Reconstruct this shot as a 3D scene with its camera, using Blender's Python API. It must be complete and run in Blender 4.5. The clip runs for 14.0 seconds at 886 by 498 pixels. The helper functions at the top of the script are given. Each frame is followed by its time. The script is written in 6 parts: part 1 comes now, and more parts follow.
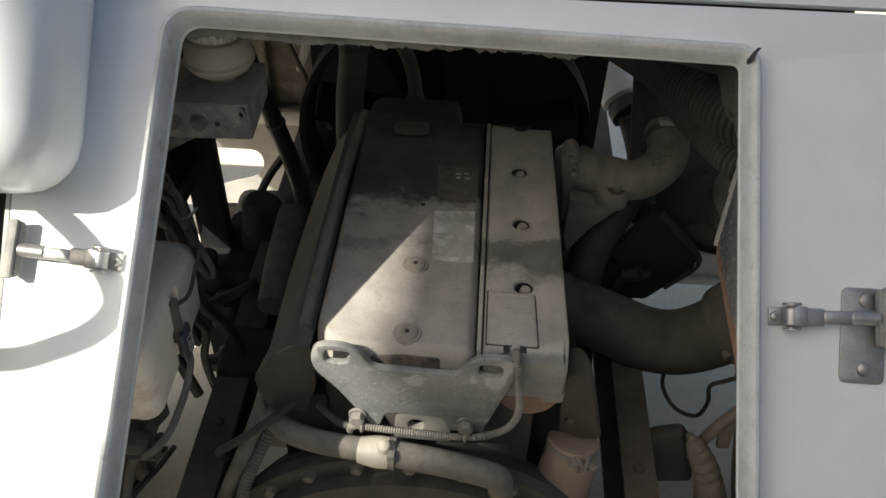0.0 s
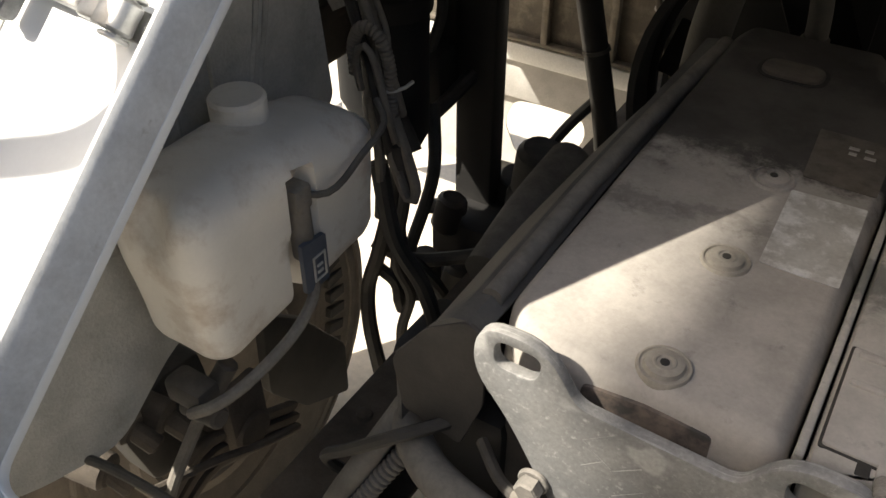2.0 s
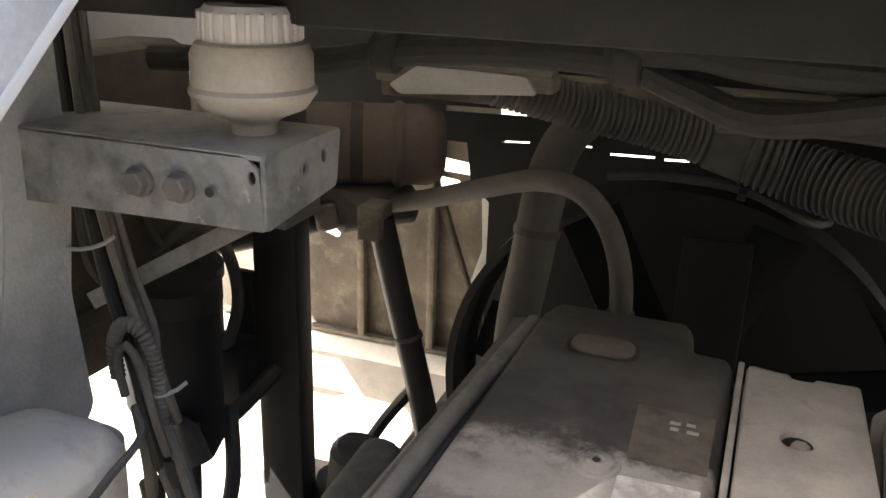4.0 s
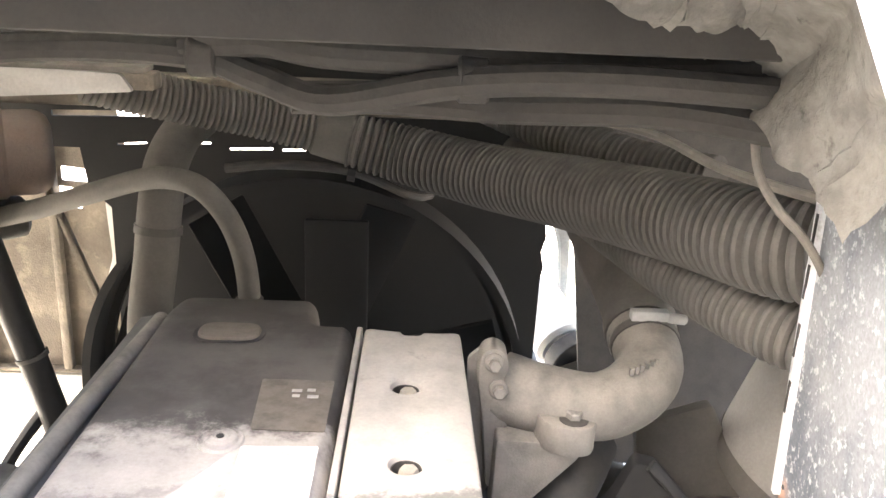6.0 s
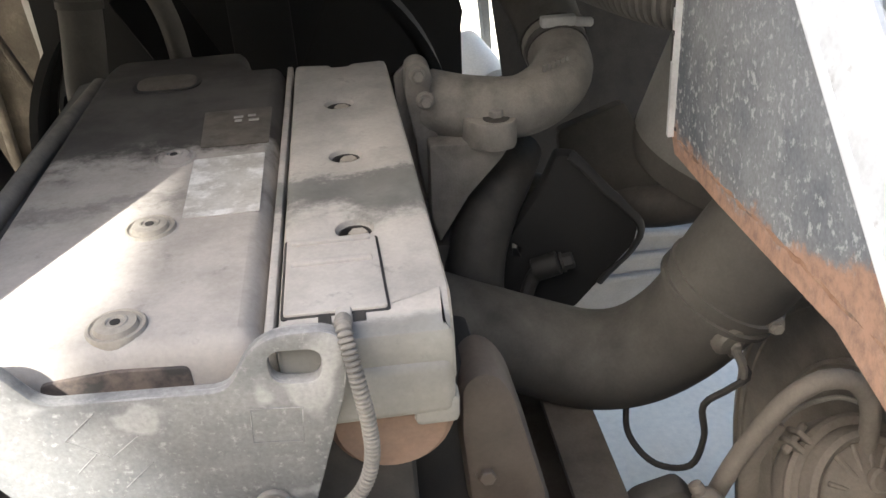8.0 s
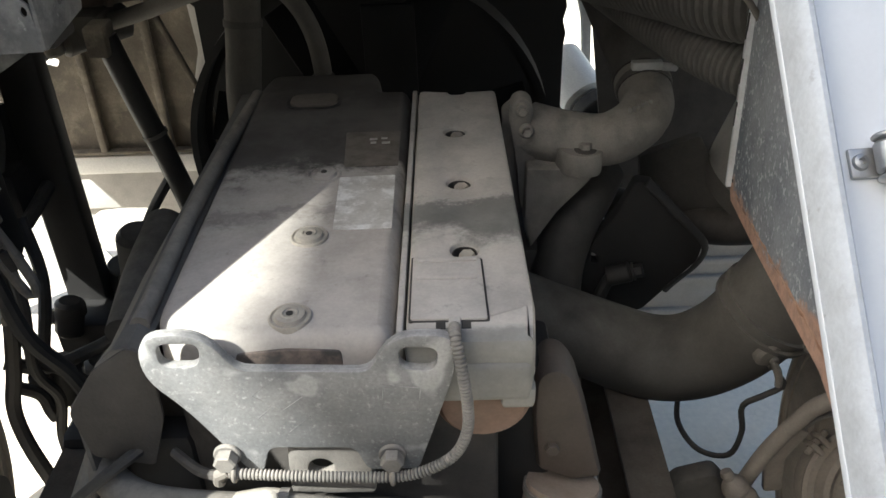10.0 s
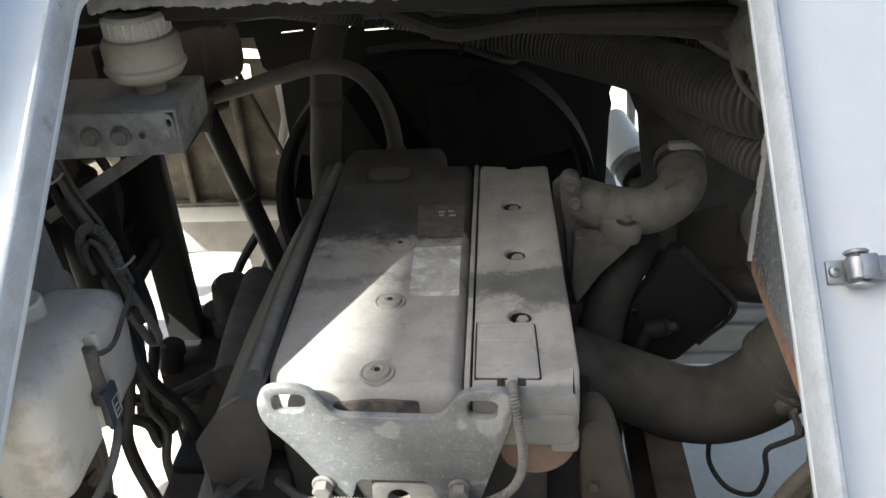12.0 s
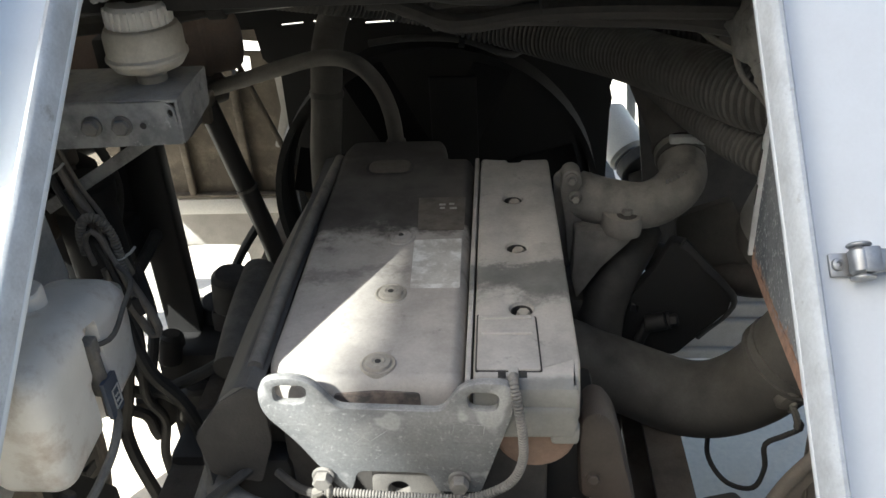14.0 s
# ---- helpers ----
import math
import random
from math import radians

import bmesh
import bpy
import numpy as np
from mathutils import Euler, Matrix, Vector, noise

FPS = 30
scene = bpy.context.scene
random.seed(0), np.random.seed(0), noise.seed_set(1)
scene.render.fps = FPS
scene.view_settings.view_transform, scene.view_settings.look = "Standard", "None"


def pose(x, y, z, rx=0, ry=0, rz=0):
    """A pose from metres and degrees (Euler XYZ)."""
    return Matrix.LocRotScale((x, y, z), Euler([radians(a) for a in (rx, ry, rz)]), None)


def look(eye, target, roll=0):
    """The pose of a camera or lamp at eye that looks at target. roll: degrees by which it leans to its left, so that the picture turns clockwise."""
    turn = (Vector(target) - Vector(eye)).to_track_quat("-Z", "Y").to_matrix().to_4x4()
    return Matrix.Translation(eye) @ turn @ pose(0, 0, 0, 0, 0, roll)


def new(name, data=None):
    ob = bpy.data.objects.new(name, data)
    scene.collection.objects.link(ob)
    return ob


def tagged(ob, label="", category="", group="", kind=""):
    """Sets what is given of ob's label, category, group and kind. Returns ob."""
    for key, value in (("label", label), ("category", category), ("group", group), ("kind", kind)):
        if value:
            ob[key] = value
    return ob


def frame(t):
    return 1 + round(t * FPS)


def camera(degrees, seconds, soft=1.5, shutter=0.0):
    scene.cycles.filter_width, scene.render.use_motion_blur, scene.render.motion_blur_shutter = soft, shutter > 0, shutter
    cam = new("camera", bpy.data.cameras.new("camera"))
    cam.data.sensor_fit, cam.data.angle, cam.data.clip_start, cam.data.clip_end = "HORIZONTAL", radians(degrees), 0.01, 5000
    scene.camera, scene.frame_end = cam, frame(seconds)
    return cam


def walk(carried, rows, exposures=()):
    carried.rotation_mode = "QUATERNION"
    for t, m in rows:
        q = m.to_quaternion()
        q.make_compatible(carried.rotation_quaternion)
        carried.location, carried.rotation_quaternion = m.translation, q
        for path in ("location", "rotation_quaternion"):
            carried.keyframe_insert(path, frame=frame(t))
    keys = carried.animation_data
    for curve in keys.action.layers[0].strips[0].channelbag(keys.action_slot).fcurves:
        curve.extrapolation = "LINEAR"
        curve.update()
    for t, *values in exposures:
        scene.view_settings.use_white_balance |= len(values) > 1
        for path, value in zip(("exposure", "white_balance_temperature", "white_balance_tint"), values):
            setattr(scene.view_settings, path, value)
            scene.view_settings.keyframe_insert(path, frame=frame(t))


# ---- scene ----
cam = camera(54.0, 14.0)
PATH = [
    (0, (0.068, 0.247, 2.224), (-0.003, 1.729, 0.883), 1.4),
    (0.5, (0.102, 0.447, 2.082), (-0.161, 1.844, 0.675), 3.2),
    (1, (0.124, 0.551, 1.877), (-0.326, 1.893, 0.464), 5.1),
    (1.5, (0.117, 0.619, 1.742), (-0.5, 1.924, 0.357), 2.5),
    (2, (0.077, 0.708, 1.667), (-0.747, 2.028, 0.411), -0.0),
    (2.2, (0.074, 0.733, 1.633), (-0.822, 2.114, 0.496), -2.5),
    (2.5, (0.06, 0.773, 1.617), (-0.817, 2.201, 0.525), -3.3),
    (2.7, (0.047, 0.8, 1.606), (-0.837, 2.268, 0.574), -2.3),
    (4.8, (0.11, 0.834, 1.617), (-0.305, 2.699, 1.028), 3.6),
    (5, (0.117, 0.826, 1.619), (-0.237, 2.705, 1.034), 4.3),
    (5.5, (0.143, 0.813, 1.615), (-0.007, 2.714, 1.011), 4.1),
    (6, (0.162, 0.792, 1.604), (0.225, 2.686, 0.963), 2.6),
    (6.5, (0.168, 0.754, 1.582), (0.34, 2.615, 0.871), 0.1),
    (7, (0.181, 0.724, 1.559), (0.366, 2.542, 0.748), -2.6),
    (7.5, (0.183, 0.687, 1.535), (0.355, 2.465, 0.635), -3.2),
    (7.8, (0.18, 0.662, 1.523), (0.344, 2.408, 0.562), -3.5),
    (8, (0.178, 0.64, 1.511), (0.342, 2.358, 0.5), -3.4),
    (8.2, (0.18, 0.623, 1.496), (0.317, 2.32, 0.447), -4.3),
    (10.3, (0.156, 0.425, 1.756), (0.074, 2.09, 0.652), -1.9),
    (10.5, (0.166, 0.394, 1.787), (0.057, 2.049, 0.669), -1.9),
    (11, (0.146, 0.347, 1.831), (0.034, 2.012, 0.729), -3.5),
    (11.5, (0.14, 0.325, 1.875), (0.009, 2.033, 0.843), -2.9),
    (12, (0.146, 0.32, 1.877), (-0.002, 2.024, 0.841), -3.7),
    (12.5, (0.139, 0.317, 1.877), (0.014, 2.021, 0.837), -2.6),
    (13, (0.148, 0.322, 1.874), (-0.002, 2.025, 0.835), -3.2),
    (13.5, (0.147, 0.321, 1.87), (-0.009, 2.019, 0.826), -3.5),
    (14, (0.14, 0.318, 1.873), (-0.002, 2.017, 0.827), -3.3),
]
EXPOSURES = [(0, 0.62, 6900, 4), (0.5, 0.58, 7000, 5), (1.5, 0.98, 7150, 8), (2.7, 1.02, 7000, 8), (4.8, 3.85, 6750, 12), (5.6, 4.45, 6650, 12), (6.2, 4.36, 6650, 10), (7.0, 3.42, 6550, 8), (7.5, 2.94, 6500, 8), (8.2, 2.28, 6450, 7), (10.3, 1.62, 6250, 4), (14, 1.60, 6150, 3)]
walk(cam, [(t, look(eye, target, roll)) for t, eye, target, roll in PATH], EXPOSURES)

# ---- light ----
SUN = Vector((0.74, 0.70, -1.0)).normalized()
world = bpy.data.worlds.new("world")
scene.world = world
world.use_nodes = True
sky = world.node_tree.nodes.new("ShaderNodeTexSky")
sky.sky_type, sky.sun_disc = "NISHITA", False
sky.dust_density = 3.0
sky.sun_elevation, sky.sun_rotation = radians(44.5), math.atan2(-SUN.x, -SUN.y)
world.node_tree.links.new(sky.outputs[0], world.node_tree.nodes["Background"].inputs[0])
world.node_tree.nodes["Background"].inputs[1].default_value = 0.10
sun_data = bpy.data.lights.new("sun", "SUN")
sun_data.energy, sun_data.angle, sun_data.color = 4.9, radians(0.6), (1.0, 0.96, 0.91)
sun = new("sun", sun_data)
sun.matrix_world = look((-4, -3, 7), Vector((-4, -3, 7)) + SUN)


# ---- materials ----
def surface(name, base, second=None, rough=0.7, metal=0.0, scale=14.0, mix=(0.4, 0.65), dust=0.0,
            dust_colour=(0.36, 0.33, 0.285), grain=220.0, bump=0.15, speck=0.06, third=None, third_at=(0.6, 0.7), third_scale=5.0, coat=0.0, scratch=None):
    """Two colours in patches, fine grain, and dust that settles on what faces up."""
    m = bpy.data.materials.new(name)
    m.use_nodes = True
    nt = m.node_tree
    N, L = nt.nodes, nt.links
    b = N["Principled BSDF"]
    b.inputs["Roughness"].default_value, b.inputs["Metallic"].default_value = rough, metal
    b.inputs["Coat Weight"].default_value = coat
    tc = N.new("ShaderNodeTexCoord")

    def noise_node(s, detail=5.0, rough_=0.6):
        n = N.new("ShaderNodeTexNoise")
        n.inputs["Scale"].default_value, n.inputs["Detail"].default_value, n.inputs["Roughness"].default_value = s, detail, rough_
        L.new(tc.outputs["Object"], n.inputs["Vector"])
        return n

    def ramp(src, lo, hi):
        r = N.new("ShaderNodeMapRange")
        r.inputs["From Min"].default_value, r.inputs["From Max"].default_value = lo, hi
        L.new(src, r.inputs["Value"])
        return r.outputs["Result"]

    def blend(fac, a, c):
        x = N.new("ShaderNodeMix")
        x.data_type = "RGBA"
        if isinstance(fac, float):
            x.inputs["Factor"].default_value = fac
        else:
            L.new(fac, x.inputs["Factor"])
        for k, v in ((6, a), (7, c)):
            if isinstance(v, tuple):
                x.inputs[k].default_value = (*v, 1)
            else:
                L.new(v, x.inputs[k])
        return x.outputs[2]

    second = second or tuple(0.7 * c for c in base)
    big = noise_node(scale)
    col = blend(ramp(big.outputs["Fac"], *mix), base, second)
    if third:
        col = blend(ramp(noise_node(third_scale, 8.0, 0.7).outputs["Fac"], *third_at), col, third)
    if scratch:
        for turn_, stretch in ((0.6, (9, 260, 9)), (-0.45, (14, 340, 14)), (1.3, (12, 300, 12))):
            mp = N.new("ShaderNodeMapping")
            mp.inputs["Rotation"].default_value = (turn_, turn_ * 0.7, turn_)
            mp.inputs["Scale"].default_value = stretch
            L.new(tc.outputs["Object"], mp.inputs["Vector"])
            ns = noise_node(1.0, 2.0)
            L.new(mp.outputs["Vector"], ns.inputs["Vector"])
            col = blend(ramp(ns.outputs["Fac"], 0.635, 0.68), col, scratch)
    if dust > 0:
        geo = N.new("ShaderNodeNewGeometry")
        sep = N.new("ShaderNodeSeparateXYZ")
        L.new(geo.outputs["Normal"], sep.inputs[0])
        up = ramp(sep.outputs["Z"], -0.35, 0.95)
        patch = ramp(noise_node(scale * 1.7, 6.0).outputs["Fac"], 0.25, 0.6)
        mul = N.new("ShaderNodeMath")
        mul.operation = "MULTIPLY"
        L.new(up, mul.inputs[0]), L.new(patch, mul.inputs[1])
        mu2 = N.new("ShaderNodeMath")
        mu2.operation = "MULTIPLY"
        L.new(mul.outputs[0], mu2.inputs[0])
        mu2.inputs[1].default_value = dust
        col = blend(mu2.outputs[0], col, dust_colour)
    fine = noise_node(grain, 3.0)
    if speck:
        hsv = N.new("ShaderNodeHueSaturation")
        r = N.new("ShaderNodeMapRange")
        r.inputs["To Min"].default_value, r.inputs["To Max"].default_value = 1 - 3 * speck, 1 + 3 * speck
        L.new(fine.outputs["Fac"], r.inputs["Value"])
        L.new(r.outputs["Result"], hsv.inputs["Value"])
        L.new(col, hsv.inputs["Color"])
        col = hsv.outputs["Color"]
    L.new(col, b.inputs["Base Color"])
    rr = N.new("ShaderNodeMapRange")
    rr.inputs["To Min"].default_value, rr.inputs["To Max"].default_value = max(0.05, rough - 0.12), min(1, rough + 0.12)
    L.new(big.outputs["Fac"], rr.inputs["Value"])
    L.new(rr.outputs["Result"], b.inputs["Roughness"])
    if bump:
        bp = N.new("ShaderNodeBump")
        bp.inputs["Strength"].default_value, bp.inputs["Distance"].default_value = bump, 0.002
        ad = N.new("ShaderNodeMath")
        L.new(fine.outputs["Fac"], ad.inputs[0]), L.new(noise_node(45.0, 4.0).outputs["Fac"], ad.inputs[1])
        L.new(ad.outputs[0], bp.inputs["Height"])
        L.new(bp.outputs["Normal"], b.inputs["Normal"])
    return m


# warm tint offsets the blue skylight; pale tone stands in for sun
M_GROUND = surface("pale yard warmed against blue light", (0.76, 0.69, 0.58), (0.69, 0.62, 0.52), 0.95, scale=2.0, bump=0.5, grain=60, third=(0.60, 0.54, 0.45), third_scale=6)
M_PAINT = surface("white body paint", (0.82, 0.84, 0.85), (0.765, 0.785, 0.80), 0.38, scale=3.0, bump=0.02, speck=0.01, dust=0.25, dust_colour=(0.55, 0.53, 0.48), coat=0.3)
M_RIM = surface("worn white rim paint", (0.63, 0.65, 0.665), (0.45, 0.46, 0.465), 0.5, scale=16, mix=(0.42, 0.72), bump=0.15, speck=0.06, third=(0.33, 0.32, 0.30), third_at=(0.60, 0.72), third_scale=26, dust=0.3, dust_colour=(0.55, 0.54, 0.50))
M_TORN = surface("torn glass fibre", (0.30, 0.285, 0.258), (0.20, 0.19, 0.172), 0.95, scale=24, bump=0.9, grain=120, third=(0.07, 0.065, 0.06), third_scale=34, third_at=(0.58, 0.72))
M_BLACK = surface("black rubber", (0.022, 0.021, 0.020), (0.035, 0.033, 0.030), 0.65, scale=20, dust=0.25, dust_colour=(0.16, 0.145, 0.125), bump=0.1)
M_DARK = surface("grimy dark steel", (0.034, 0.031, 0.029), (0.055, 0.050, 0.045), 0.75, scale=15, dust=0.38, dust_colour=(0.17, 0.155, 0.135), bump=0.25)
M_POST = surface("black chassis paint", (0.014, 0.0135, 0.0135), (0.022, 0.021, 0.020), 0.6, scale=9, dust=0.06, dust_colour=(0.12, 0.11, 0.10), bump=0.1)
M_HOSE = surface("dusty rubber hose", (0.115, 0.105, 0.092), (0.165, 0.15, 0.13), 0.85, scale=16, dust=0.6, dust_colour=(0.32, 0.295, 0.255), bump=0.15)
M_CORR = surface("dusty corrugated hose", (0.058, 0.055, 0.050), (0.081, 0.077, 0.070), 0.85, scale=14, dust=0.72, dust_colour=(0.185, 0.172, 0.153), bump=0.12)
M_CAST = surface("dusty cast aluminium", (0.195, 0.185, 0.17), (0.125, 0.118, 0.108), 0.8, metal=0.1, scale=16, dust=0.7, dust_colour=(0.35, 0.32, 0.28), bump=0.35, grain=320)
M_ZINC = surface("scuffed zinc plate", (0.34, 0.34, 0.335), (0.17, 0.175, 0.18), 0.65, metal=0.25, scale=20, mix=(0.42, 0.6), dust=0.75, dust_colour=(0.42, 0.39, 0.34), bump=0.25, third=(0.42, 0.415, 0.40), third_at=(0.62, 0.68), third_scale=60)
M_SILVER = surface("galvanised steel", (0.48, 0.48, 0.47), (0.36, 0.36, 0.355), 0.42, metal=0.75, scale=30, dust=0.35, bump=0.1)
M_TANK = surface("yellowed white plastic tank", (0.80, 0.775, 0.73), (0.73, 0.705, 0.66), 0.45, scale=7, dust=0.25, dust_colour=(0.50, 0.465, 0.41), bump=0.015, speck=0.015, third=(0.46, 0.38, 0.31), third_at=(0.52, 0.72), third_scale=9)
M_RESV = surface("cream plastic", (0.62, 0.575, 0.49), (0.52, 0.475, 0.40), 0.5, scale=12, dust=0.35, dust_colour=(0.45, 0.41, 0.35), bump=0.05)
M_WALL = surface("dusty grey-green sheet", (0.52, 0.52, 0.50), (0.37, 0.375, 0.36), 0.85, scale=9, dust=0.3, bump=0.6, third=(0.33, 0.325, 0.30), third_at=(0.58, 0.72), third_scale=17)
M_RUSTCAN = surface("brown rusted can", (0.125, 0.098, 0.084), (0.165, 0.118, 0.094), 0.85, scale=14, dust=0.4, dust_colour=(0.20, 0.178, 0.158), bump=0.25)
M_ORANGE = surface("orange rust", (0.37, 0.235, 0.16), (0.29, 0.16, 0.10), 0.9, scale=40, bump=0.4, third=(0.17, 0.13, 0.11), third_at=(0.52, 0.64), third_scale=28)
M_FILTER = surface("brown painted canister", (0.095, 0.073, 0.058), (0.066, 0.052, 0.042), 0.6, scale=12, dust=0.3, dust_colour=(0.19, 0.165, 0.14), bump=0.12)
M_ARCH = surface("muddy wheel arch sheet", (0.17, 0.145, 0.115), (0.10, 0.088, 0.072), 0.95, scale=7, dust=0.2, bump=0.6, third=(0.27, 0.235, 0.185), third_at=(0.5, 0.68), third_scale=12)
M_SHEET = surface("peeling blue-grey paint", (0.25, 0.262, 0.275), (0.105, 0.118, 0.138), 0.65, scale=6.0, mix=(0.40, 0.62), bump=0.2, speck=0.14, third=(0.43, 0.44, 0.45), third_at=(0.545, 0.61), third_scale=95)
M_LABEL = surface("scratched paper label", (0.58, 0.56, 0.52), (0.44, 0.42, 0.38), 0.7, scale=26, bump=0.1, third=(0.80, 0.79, 0.765), third_at=(0.47, 0.58), third_scale=16)
M_LABEL2 = surface("browned label", (0.115, 0.095, 0.075), (0.075, 0.062, 0.05), 0.6, scale=30, dust=0.3, bump=0.08)
M_TYRE = surface("dusty tyre rubber", (0.145, 0.127, 0.108), (0.20, 0.175, 0.148), 0.9, scale=16, dust=0.45, dust_colour=(0.27, 0.235, 0.20), bump=0.3)
M_BLUE = surface("blue plastic label", (0.055, 0.07, 0.10), (0.075, 0.09, 0.12), 0.6, scale=30, dust=0.2, bump=0.05)
M_CREAMBAR = surface("pale print", (0.5, 0.5, 0.48), None, 0.6, bump=0.0)
M_CAP = surface("dusty plastic caps", (0.40, 0.365, 0.31), (0.33, 0.30, 0.255), 0.88, scale=40, bump=0.1)
M_TOPSTEEL = surface("dusty brown beam", (0.032, 0.029, 0.026), (0.024, 0.022, 0.020), 0.85, scale=10, dust=0.3, dust_colour=(0.068, 0.062, 0.054), bump=0.15)
M_LOOM = surface("dusty taped loom", (0.032, 0.030, 0.027), (0.042, 0.038, 0.035), 0.9, scale=30, dust=0.5, dust_colour=(0.080, 0.074, 0.066), bump=0.4, grain=90)
M_FAN = surface("matt black plastic", (0.010, 0.010, 0.0105), (0.014, 0.014, 0.014), 0.92, scale=8, bump=0.05)
M_COPPER = surface("orange-brown primer", (0.24, 0.150, 0.104), (0.18, 0.115, 0.082), 0.75, scale=20, dust=0.3, bump=0.1)
M_SHIELD = surface("dusty folded heat shield", (0.070, 0.069, 0.067), (0.115, 0.111, 0.104), 0.7, scale=9, mix=(0.35, 0.7), dust=0.42, dust_colour=(0.22, 0.205, 0.18), bump=0.2)
M_RISER = surface("dull grey rubber riser", (0.072, 0.068, 0.061), (0.093, 0.088, 0.078), 0.85, scale=12, dust=0.4, dust_colour=(0.187, 0.170, 0.149), bump=0.15)
M_GRIME = surface("oily brown grime", (0.055, 0.046, 0.038), (0.09, 0.075, 0.06), 0.95, scale=12, dust=0.4, dust_colour=(0.20, 0.17, 0.14), bump=0.4)
M_BRKT = surface("scratched zinc bracket", (0.175, 0.180, 0.185), (0.125, 0.129, 0.134), 0.6, metal=0.1, scale=11, mix=(0.36, 0.66), dust=0.5, dust_colour=(0.60, 0.57, 0.52), bump=0.2, speck=0.12, third=(0.30, 0.30, 0.295), third_at=(0.555, 0.66), third_scale=120, scratch=(0.34, 0.34, 0.335))
M_CAN = surface("dusty grey painted canister", (0.20, 0.195, 0.185), (0.155, 0.15, 0.14), 0.6, scale=7, dust=0.4, dust_colour=(0.30, 0.28, 0.25), bump=0.06)
M_DUCT = surface("dusty dark plastic duct", (0.050, 0.046, 0.042), (0.072, 0.067, 0.060), 0.8, scale=6, mix=(0.38, 0.66), dust=0.66, dust_colour=(0.20, 0.187, 0.166), bump=0.12)
# dusty sill, made paler to stand in for light falling on it
M_FARSILL = surface("dusty sill, pale as lit", (0.56, 0.54, 0.51), (0.42, 0.405, 0.38), 0.8, scale=8, dust=0.3, bump=0.2)
M_PLUG = surface("dusty brown plug", (0.17, 0.145, 0.12), (0.13, 0.11, 0.092), 0.9, scale=30, bump=0.15)
M_STAIN = surface("smeared dark stain", (0.06, 0.054, 0.05), (0.19, 0.15, 0.125), 0.85, scale=32, mix=(0.42, 0.6), bump=0.1)
# paler than the filter body to stand in for sun on it
M_BOWL = surface("dusty pink-brown, pale as sunlit", (0.33, 0.255, 0.20), (0.24, 0.18, 0.14), 0.6, scale=14, dust=0.3, bump=0.12)
M_SILL = surface("white sill paint", (0.80, 0.79, 0.76), (0.74, 0.73, 0.70), 0.5, scale=4, bump=0.05)




